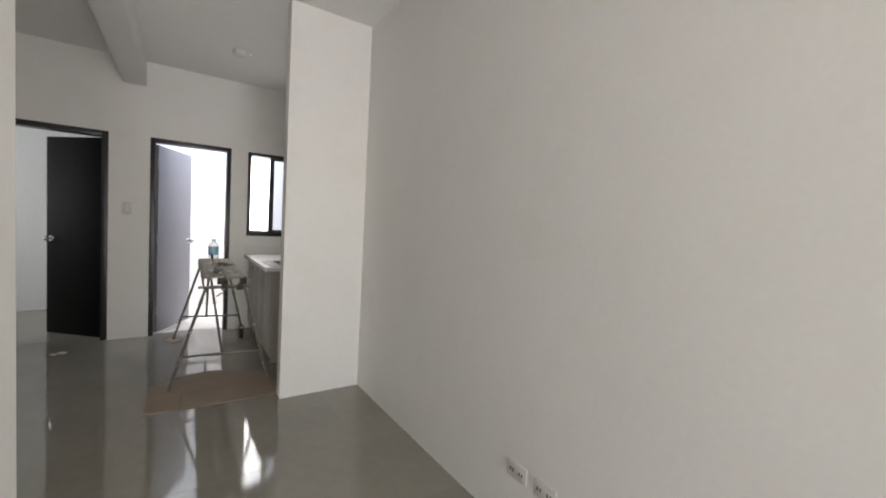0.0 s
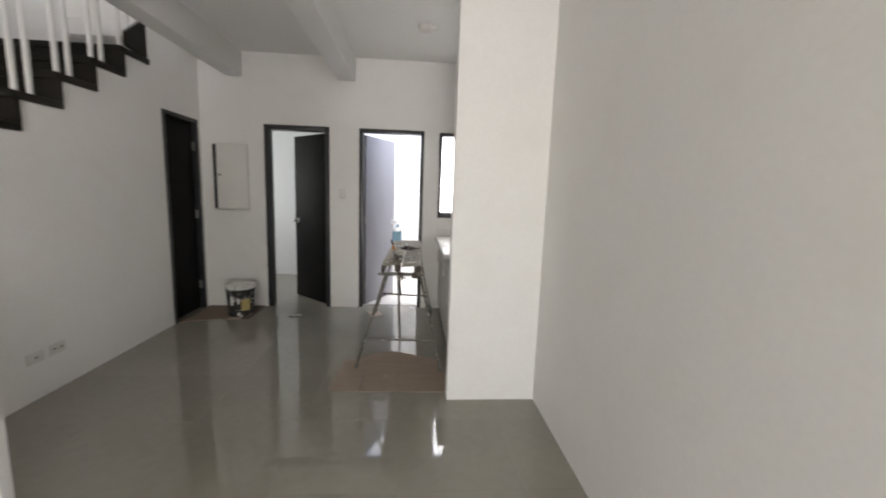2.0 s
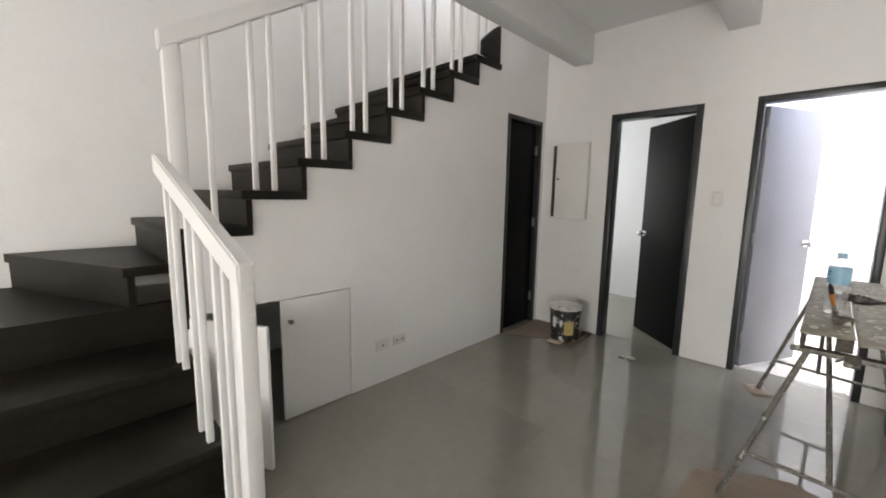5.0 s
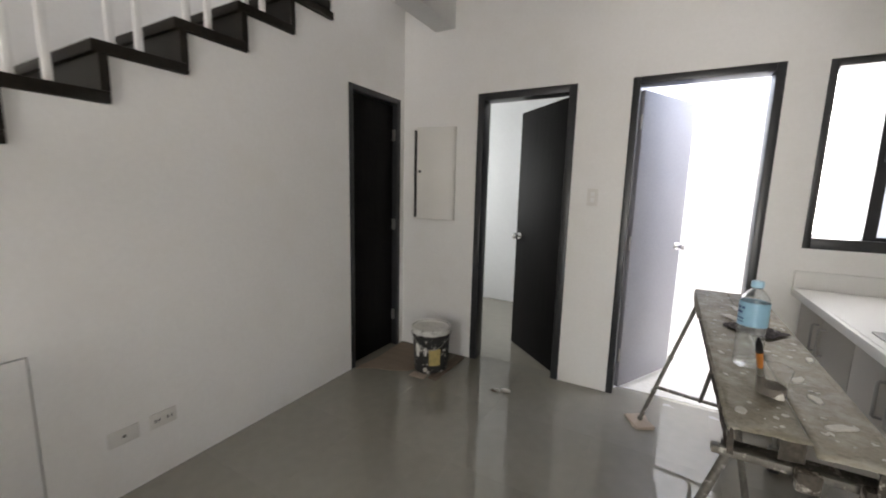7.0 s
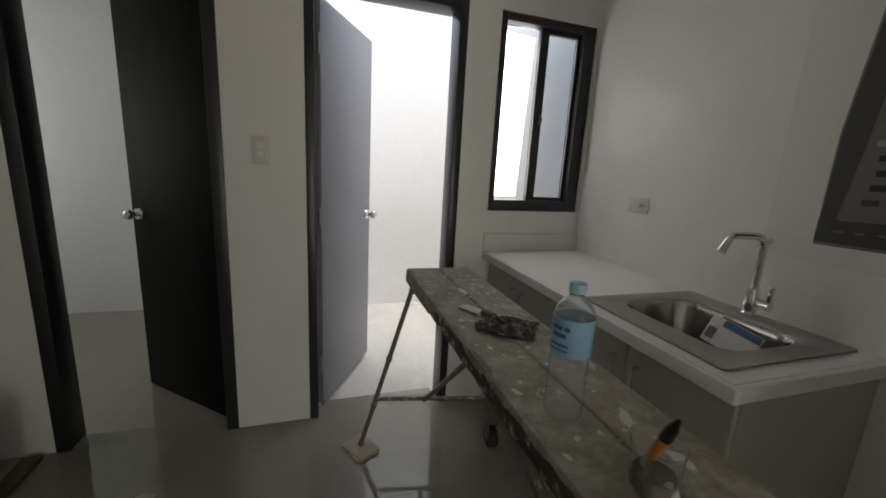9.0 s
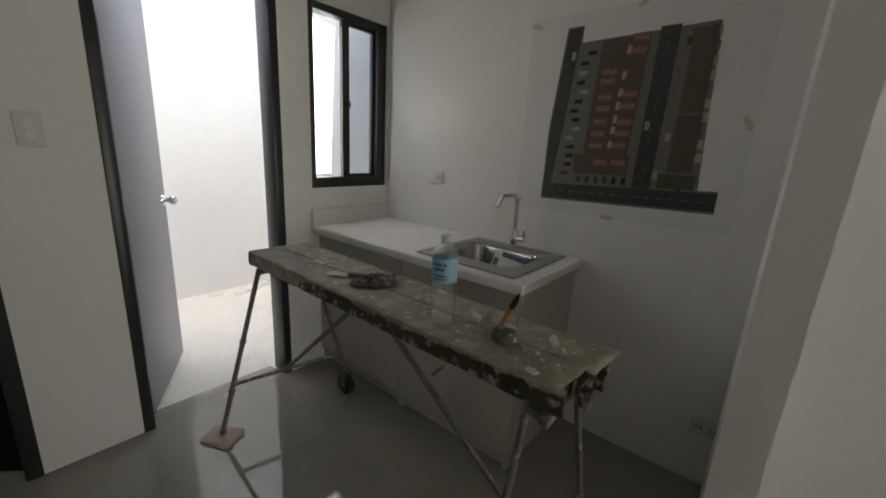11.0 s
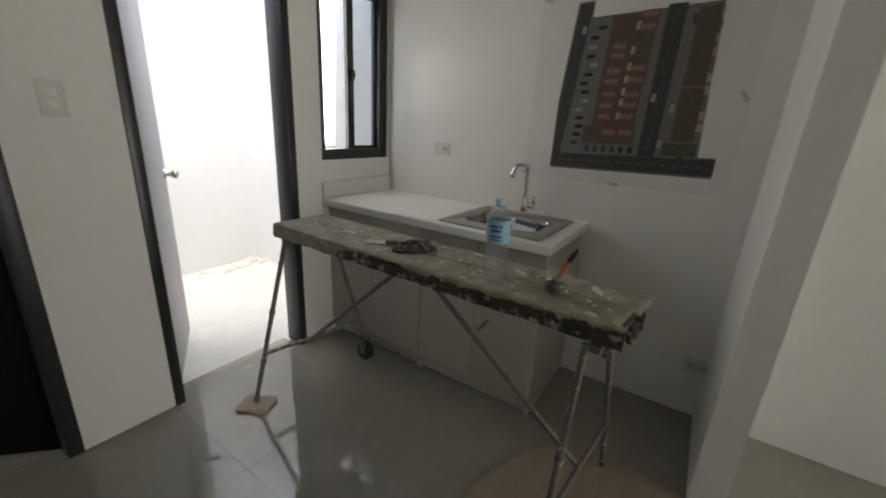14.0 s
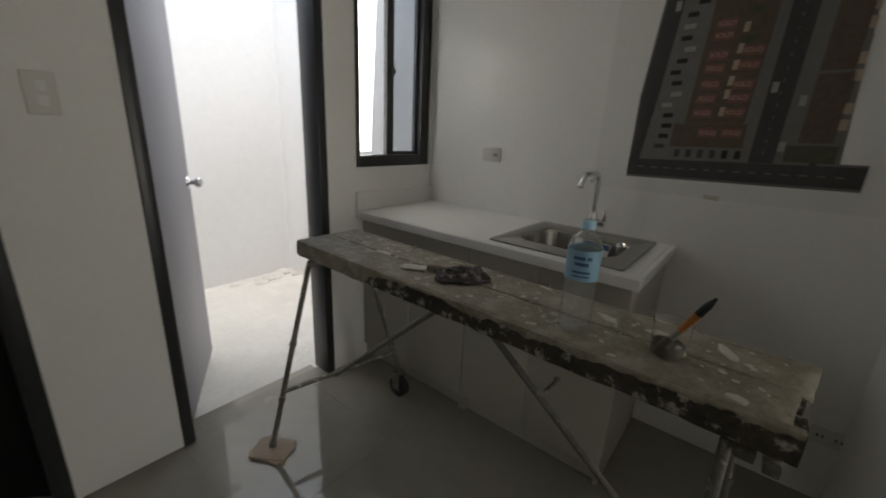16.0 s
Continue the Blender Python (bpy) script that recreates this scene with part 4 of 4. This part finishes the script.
LEGS = [(turned_back(*a), turned_back(*b)) for a, b in (((-0.055, 3.52, 0.775), (-0.285, 3.515, 0.006)), ((0.205, 3.50, 0.775), (0.385, 3.445, 0.006)), ((-0.048, 4.92, 0.775), (-0.27, 4.91, 0.02)), ((0.205, 4.885, 0.775), (0.345, 4.79, 0.13)))]
for a, b in LEGS:
    lg = part("leg", tube(a, b, 0.0108), M_TUBE, bn)
    av, bv = Vector(a), Vector(b)
    for f in (0.42, 0.72, 0.97):
        p, q = av.lerp(bv, f), av.lerp(bv, f + 0.025)
        part("collar", tube(p, q, 0.0145, seg=12), M_TUBE, lg)


def at_z(leg, z):
    a, b = Vector(leg[0]), Vector(leg[1])
    return a.lerp(b, (a.z - z) / (a.z - b.z))


s0, s1 = at_z(LEGS[0], 0.25), at_z(LEGS[1], 0.25)
s2, s3 = at_z(LEGS[2], 0.25), at_z(LEGS[3], 0.25)
part("stretcher", tube(s0, s1, 0.0095), M_TUBE, bn)
part("stretcher", tube(s2, s3, 0.0095), M_TUBE, bn)
part("brace", tube(s0.lerp(s1, 0.5) + Vector((0, 0.012, 0)), (0.005, 4.115, 0.785), 0.010), M_TUBE, bn)
part("brace", tube(s2.lerp(s3, 0.42) + Vector((0, -0.012, 0)), (-0.005, 4.26, 0.785), 0.010), M_TUBE, bn)
part("brace_hook", tube((0.045, 3.915, 0.625), (0.08, 3.893, 0.66), 0.006), M_TUBE, bn)
part("brace_hook", tube((0.08, 3.893, 0.66), (0.095, 3.908, 0.645), 0.006), M_TUBE, bn)
cx, cy = 0.335, 4.797
cs = part("caster", boxes((cx - 0.026, cx - 0.020, cy - 0.02, cy + 0.02, 0.04, 0.125, 0.001), (cx + 0.020, cx + 0.026, cy - 0.02, cy + 0.02, 0.04, 0.125, 0.001), (cx - 0.026, cx + 0.026, cy - 0.02, cy + 0.02, 0.122, 0.132, 0.002)), M_TUBE, bn, "worn caster fork")
part("wheel", tube((cx - 0.018, cy - 0.005, 0.052), (cx + 0.018, cy - 0.005, 0.052), 0.052, seg=24), M_RUBBER, cs, "black rubber wheel")
for cx in (0.07, 0.175):
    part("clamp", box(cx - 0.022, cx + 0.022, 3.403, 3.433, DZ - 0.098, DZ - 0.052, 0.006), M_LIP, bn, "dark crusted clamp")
part("end_bar", box(DX0 - 0.03, DX1 + 0.03, 3.44, 3.465, DZ - 0.085, DZ - 0.066, 0.003), M_TUBE, bn)
bn.rotation_euler = (0, 0, BENCH_TURN)
pad = bmesh.new()
for i, a in enumerate((8, -4, 14)):
    bq = box(-0.055, 0.055, -0.075, 0.075, 0.001 + 0.005 * i, 0.0055 + 0.005 * i, 0.001)
    bmesh.ops.transform(bq, matrix=Matrix.Translation((-0.27, 4.908, 0)) @ Matrix.Rotation(radians(a + 20), 4, 'Z'), verts=bq.verts)
    me_ = bpy.data.meshes.new("pad_sheet")
    bq.to_mesh(me_)
    bq.free()
    pad.from_mesh(me_)
    bpy.data.meshes.remove(me_)
solid("folded_cardboard_pad", pad, M_CARD_PALE, "folded pale cardboard pad under a bench leg", "cardboard", at=(-0.27, 4.908, 0))

# ---- things on the bench ----
ZB = DZ + 0.003
BX, BY = 0.008, 3.857
bt = thing("water_bottle", (BX, BY, ZB), "clear plastic water bottle with a light blue label", "bottle")
BP = [(0.0, 0.004), (0.012, 0.002), (0.033, 0.0), (0.0375, 0.007)] + [(0.0375 - 0.0022 * (i % 2), 0.016 + 0.0095 * i) for i in range(12)] + [(0.0372, 0.128), (0.0372, 0.204), (0.0376, 0.207), (0.0366, 0.213), (0.033, 0.222), (0.025, 0.233), (0.0155, 0.241), (0.0135, 0.244), (0.0135, 0.25)]
body = part("body", lathe((BX, BY, ZB), BP, 32), M_PET, bt)
body.modifiers.new("thickness", 'SOLIDIFY').thickness = 0.0006
body.visible_shadow = False
lb = part("label", lathe((BX, BY, ZB), [(0.0378, 0.131), (0.0384, 0.131), (0.0384, 0.204), (0.0378, 0.204)], 32), M_BLUE, bt, "light blue wrap label")
for zz, hh, a0, a1 in ((0.186, 0.008, 165, 205), (0.186, 0.008, 210, 226), (0.172, 0.008, 170, 217), (0.153, 0.005, 165, 226), (0.143, 0.0035, 165, 226)):
    bmb = bmesh.new()
    vv = []
    for i in range(9):
        a = radians(a0 + (a1 - a0) * i / 8)
        vv.append([bmb.verts.new((BX + 0.0387 * math.cos(a), BY + 0.0387 * math.sin(a), ZB + zz + s * hh / 2)) for s in (-1, 1)])
    for p, q in zip(vv, vv[1:]):
        bmb.faces.new((p[0], q[0], q[1], p[1]))
    part("print_bar", bmb, M_NAVY, lb, "dark printed line")
part("cap", lathe((BX, BY, ZB), [(0.0, 0.268), (0.0145, 0.268), (0.016, 0.264), (0.016, 0.249), (0.0, 0.249)], 24), M_CAP, bt, "light blue cap")
JX, JY = 0.03, 3.655
jr = thing("plastic_cup", (JX, JY, ZB), "clear plastic cup with dark paint residue", "cup")


def crumple(bm, amp, fq):
    for v in bm.verts:
        f = max(0.0, min(1.0, (v.co.z - ZB) / 0.05))
        v.co += amp * f * noise.noise_vector(v.co * fq)
    return bm


gj = part("body", crumple(lathe((JX, JY, ZB), [(0.0, 0.003), (0.030, 0.002), (0.033, 0.006), (0.0345, 0.028), (0.036, 0.05), (0.0385, 0.076), (0.0395, 0.078), (0.0385, 0.0795)], 30), 0.003, 40), M_JAR, jr)
gj.modifiers.new("thickness", 'SOLIDIFY').thickness = 0.0005
gj.visible_shadow = False
part("residue", crumple(lathe((JX, JY, ZB), [(0.0, 0.012), (0.016, 0.015), (0.026, 0.020), (0.0318, 0.028), (0.0310, 0.006), (0.0, 0.004)], 26), 0.006, 60), M_BRISTLE, jr, "dark paint residue")
part("crust", crumple(lathe((JX + 0.012, JY - 0.022, ZB), [(0.0, 0.020), (0.007, 0.018), (0.012, 0.010), (0.013, 0.004), (0.0, 0.004)], 16), 0.012, 70), M_PLASTER, jr, "white plaster crust")
br = thing("paint_brush", (0.008, 3.668, ZB + 0.014), "paint brush with orange handle and black tip in the cup", "paint brush")
B0, B1 = Vector((0.012, 3.668, ZB + 0.016)), Vector((-0.024, 3.592, 1.03))
part("bristles", tube(B0, B0.lerp(B1, 0.24), 0.012, 0.008), M_BRISTLE, br)
part("ferrule", tube(B0.lerp(B1, 0.241), B0.lerp(B1, 0.40), 0.008, 0.0065), M_STEEL, br)
part("handle", tube(B0.lerp(B1, 0.401), B0.lerp(B1, 0.72), 0.0065, 0.0088), M_ORANGE, br)
tb = add_tube(bmesh.new(), B0.lerp(B1, 0.721), B0.lerp(B1, 0.87), 0.0088, 0.0078)
add_tube(tb, B0.lerp(B1, 0.87), B1, 0.0078, 0.0028)
part("handle_tip", tb, M_BLACK, br, "black dipped tip")
rg = bmesh.new()
bmesh.ops.create_grid(rg, x_segments=40, y_segments=40, size=0.098)
for v in rg.verts:
    r = v.co.length
    f = 1 - 0.22 * (noise.noise(Vector((math.atan2(v.co.y, v.co.x) * 1.6, 3, 0))) + 0.5)
    v.co.x *= f * 0.95
    v.co.y *= f * 0.8
    n1 = noise.noise(Vector((v.co.x * 42, v.co.y * 42, 3)))
    n2 = noise.noise(Vector((v.co.x * 95, v.co.y * 95, 8)))
    v.co.z = 0.004 + max(0, 0.024 * (0.55 + n1) * max(0, 1 - (r / 0.1) ** 2) + 0.006 * (n2 + 0.4))
bmesh.ops.transform(rg, matrix=Matrix.Translation((0.09, 4.262, ZB)) @ Matrix.Rotation(radians(-40), 4, 'Z'), verts=rg.verts)
rag = solid("rag", rg, M_RAG, "crumpled dark paint rag on the bench", "rag", at=(0.09, 4.262, ZB))
rag.modifiers.new("thickness", 'SOLIDIFY').thickness = 0.003
sc = thing("paint_scraper", (0.045, 4.41, ZB), "small flat scraper with cement crust on the bench", "scraper")
b = box(-0.055, 0.03, -0.022, 0.022, 0.001, 0.004, 0.001)
b2 = box(0.0305, 0.085, -0.011, 0.011, 0.001, 0.015, 0.004)
mm = Matrix.Translation((0.045, 4.41, ZB)) @ Matrix.Rotation(radians(-62), 4, 'Z')
for q in (b, b2):
    bmesh.ops.transform(q, matrix=mm, verts=q.verts)
part("blade", b, M_PLASTER, sc)
part("handle", b2, M_WOOD, sc)
random.seed(11)
for i in range(150):
    x, y = random.uniform(DX0 + 0.02, DX1 - 0.02), random.uniform(3.45, 4.85)
    if (x - 0.08) ** 2 + (y - 4.255) ** 2 < 0.012 or abs(y - 3.857) < 0.05 or abs(y - 3.655) < 0.05:
        continue
    s = random.uniform(0.002, 0.009)
    q = bmesh.new()
    bmesh.ops.create_circle(q, cap_ends=True, segments=9, radius=s)
    for v in q.verts:
        v.co *= random.uniform(0.45, 1.4)
    ex = bmesh.ops.extrude_face_region(q, geom=list(q.faces))
    bmesh.ops.translate(q, vec=(0, 0, 0.0018), verts=[g for g in ex["geom"] if isinstance(g, bmesh.types.BMVert)])
    bmesh.ops.translate(q, vec=(x, y, DZ - 0.0005), verts=q.verts)
    bmesh.ops.recalc_face_normals(q, faces=q.faces)
    part("plaster_blob", q, M_PLASTER, bn, "dried white plaster blob")



def smear(x, y, r, inner, seed, squash=1.0, turn=0.0):
    """A dried plaster smear or ring, a few millimetres proud of the deck."""
    bm = bmesh.new()
    rows = []
    for i in range(28):
        a = 2 * math.pi * i / 28
        w = 1 + 0.35 * noise.noise(Vector((math.cos(a) * 1.5, math.sin(a) * 1.5, seed)))
        d = Vector((math.cos(a), math.sin(a) * squash, 0))
        rows.append([bm.verts.new(d * r * w), bm.verts.new(d * r * (w - 0.10) + Vector((0, 0, 0.0035))), bm.verts.new(d * r * max(0.02, inner * w) + Vector((0, 0, 0.0035))), bm.verts.new(d * r * max(0.015, inner * w * 0.9))])
    for p, q in zip(rows, rows[1:] + rows[:1]):
        for k in range(3):
            bm.faces.new((p[k], q[k], q[k + 1], p[k + 1]))
    bmesh.ops.transform(bm, matrix=Matrix.Translation((x, y, DZ + 0.0004)) @ Matrix.Rotation(radians(turn), 4, 'Z'), verts=bm.verts)
    return bm


for args in ((0.02, 3.92, 0.026, 0.82, 1.0, 0.9, 0), (0.128, 3.81, 0.034, 0.0, 2.0, 0.35, 60), (0.137, 3.69, 0.028, 0.0, 3.0, 0.45, 100), (0.147, 3.55, 0.036, 0.0, 4.0, 0.4, 30), (-0.040, 3.52, 0.02, 0.0, 5.0, 0.6, 80), (0.20, 4.02, 0.03, 0.0, 6.0, 0.3, 75), (0.07, 4.62, 0.04, 0.0, 7.0, 0.35, 95)):
    part("plaster_smear", smear(*args), M_PLASTER, bn, "dried white plaster smear")

# ---- things on the floor ----


def ragged(corners, step, amp, z0, z1, seed):
    """A flat sheet with an uneven outline."""
    pts = []
    n = len(corners)
    for i in range(n):
        a, b = Vector(corners[i]), Vector(corners[(i + 1) % n])
        m = max(1, int((b - a).length / step))
        nrm = Vector((-(b - a).y, (b - a).x)).normalized()
        for j in range(m):
            p = a.lerp(b, j / m)
            pts.append(p + nrm * amp * noise.noise(Vector((p.x * 7, p.y * 7, seed))))
    return prism([(p.x, p.y) for p in pts], z0, z1)


solid("cardboard_sheet", ragged([(-0.43, 3.165), (-0.212, 3.138), (-0.210, 3.74), (-0.40, 3.65)], 0.05, 0.012, 0.0005, 0.005, 1), M_CARD, "flattened brown cardboard sheet on the tiles", "cardboard", "cardboard sheets on the kitchen floor")
solid("cardboard_sheet", ragged([(-0.206, 3.138), (0.383, 3.13), (0.43, 3.17), (0.425, 3.43), (0.40, 3.62), (0.33, 3.69), (0.20, 3.76), (0.07, 3.82), (-0.035, 3.845), (-0.15, 3.80), (-0.206, 3.75)], 0.05, 0.02, 0.0005, 0.006, 2), M_CARD, "larger flattened brown cardboard sheet under the bench", "cardboard", "cardboard sheets on the kitchen floor")
solid("cardboard_sheet", ragged([(-2.22, 4.56), (-1.86, 4.72), (-1.72, 5.0), (-1.80, 5.17), (-2.22, 5.17)], 0.05, 0.03, 0.0005, 0.005, 3), M_CARD, "brown cardboard sheet in the corner by the black door", "cardboard")
solid("wood_offcut", box(-1.66, -1.59, 4.70, 5.17, 0.0015, 0.016, 0.002), M_WOOD, "weathered timber offcut on the floor beside the pail", "plank", at=(-1.6, 4.9, 0))
solid("wood_offcut", box(-1.80, -1.68, 4.66, 4.73, 0.0062, 0.014, 0.002), M_CARD_PALE, "pale cardboard scrap under the pail", "cardboard", at=(-1.74, 4.69, 0.006))
bk = thing("paint_pail", (-1.735, 4.865, 0.006), "black printed plastic paint pail spattered with white", "pail")
C = (-1.735, 4.865, 0.006)
part("body", lathe(C, [(0.0, 0.0), (0.122, 0.0), (0.126, 0.004), (0.1455, 0.338), (0.1435, 0.338), (0.124, 0.006), (0.0, 0.006)], 40), M_BUCKET, bk)
part("rim", lathe(C, [(0.1458, 0.300), (0.1495, 0.302), (0.1500, 0.318), (0.1475, 0.321), (0.1500, 0.325), (0.1515, 0.345), (0.1435, 0.347), (0.1435, 0.3385), (0.1460, 0.3385)], 40), M_RIM2, bk, "dark rim flecked with white")
part("lid", lathe(C, [(0.0, 0.322), (0.06, 0.3215), (0.132, 0.324), (0.1405, 0.331), (0.1405, 0.326), (0.0, 0.316)], 32), M_RIM, bk, "white spattered lid sunk in the rim")
part("lining", lathe(C, [(0.0, 0.03), (0.122, 0.03), (0.1425, 0.337), (0.1405, 0.337), (0.120, 0.034), (0.0, 0.034)], 32), M_RIM, bk, "white dried paint lining")


def wrap(c, r, a0, a1, z0, z1, seg=8):
    bm = bmesh.new()
    vv = []
    for i in range(seg + 1):
        a = radians(a0 + (a1 - a0) * i / seg)
        vv.append([bm.verts.new((c[0] + (r + s) * math.cos(a), c[1] + (r + s) * math.sin(a), c[2] + z)) for s, z in ((-0.006, z0), (0.0, z1), (-0.0025, z1), (-0.0085, z0))])
    for p, q in zip(vv, vv[1:]):
        for k in range(4):
            bm.faces.new((p[k], p[(k + 1) % 4], q[(k + 1) % 4], q[k]))
    bm.faces.new(vv[0]), bm.faces.new(vv[-1])
    bmesh.ops.recalc_face_normals(bm, faces=bm.faces)
    return bm


for a0, a1, z0, z1, mt in ((-115, -100, 0.13, 0.23, M_PAPER), (-97, -88, 0.13, 0.19, M_PAPER), (-84, -72, 0.12, 0.21, M_PAPER), (-66, -28, 0.07, 0.20, M_YELLOW), (-118, -70, 0.045, 0.075, M_LOT), (-20, -5, 0.12, 0.19, M_PAPER)):
    part("print_block", wrap(C, 0.1225 + 0.0605 * z1 + 0.003, a0, a1, z0, z1), mt, bk, "worn printed block")
hd = [(C[0] + 0.152 * math.cos(radians(a)), C[1] + 0.152 * math.sin(radians(a)), C[2] + 0.30 - 0.10 * math.sin(radians((a + 150) * 180 / 180)) ** 2) for a in range(-150, 31, 12)]
part("bail_handle", sweep(hd, 0.0028, 8), M_STEEL, bk, "wire bail handle")
sp = solid("plaster_scrap", add_ball(add_ball(bmesh.new(), (-1.10, 4.82, 0.012), 0.03, 1.2, 0.7, 0.4), (-1.155, 4.80, 0.01), 0.018, 1.4, 0.8, 0.5), M_PLASTER, "small pale plaster scrap on the tiles", "scrap", at=(-1.12, 4.81, 0))
solid("plaster_scrap", add_ball(bmesh.new(), (-1.175, 4.79, 0.006), 0.016, 1.4, 0.8, 0.4), M_WOOD, "small dark scrap on the tiles", "scrap", at=(-1.175, 4.79, 0))

# ---- floor tiles ----
TILE, GAP = 0.60, 0.0006
X0, Y0 = 0.10, 4.60
cuts = {}


def tile_mesh(w, h):
    key = (round(w, 4), round(h, 4))
    if key not in cuts:
        me = bpy.data.meshes.new("tile")
        bm = box(-w / 2 + GAP / 2, w / 2 - GAP / 2, -h / 2 + GAP / 2, h / 2 - GAP / 2, -0.01, 0.0, 0.0002, 1)
        bm.to_mesh(me)
        bm.free()
        me.materials.append(M_TILE)
        cuts[key] = me
    return cuts[key]


for i in range(-8, 3):
    for j in range(-14, 3):
        xa, xb = max(X0 + i * TILE, XW), min(X0 + (i + 1) * TILE, XR)
        ya, yb = max(Y0 + j * TILE, YF), min(Y0 + (j + 1) * TILE, YE - 0.002)
        if xb - xa < 0.02 or yb - ya < 0.02:
            continue
        ob = new("tile", tile_mesh(xb - xa, yb - ya))
        ob.parent = floor_bed
        ob.location = ((xa + xb) / 2, (ya + yb) / 2, 0)
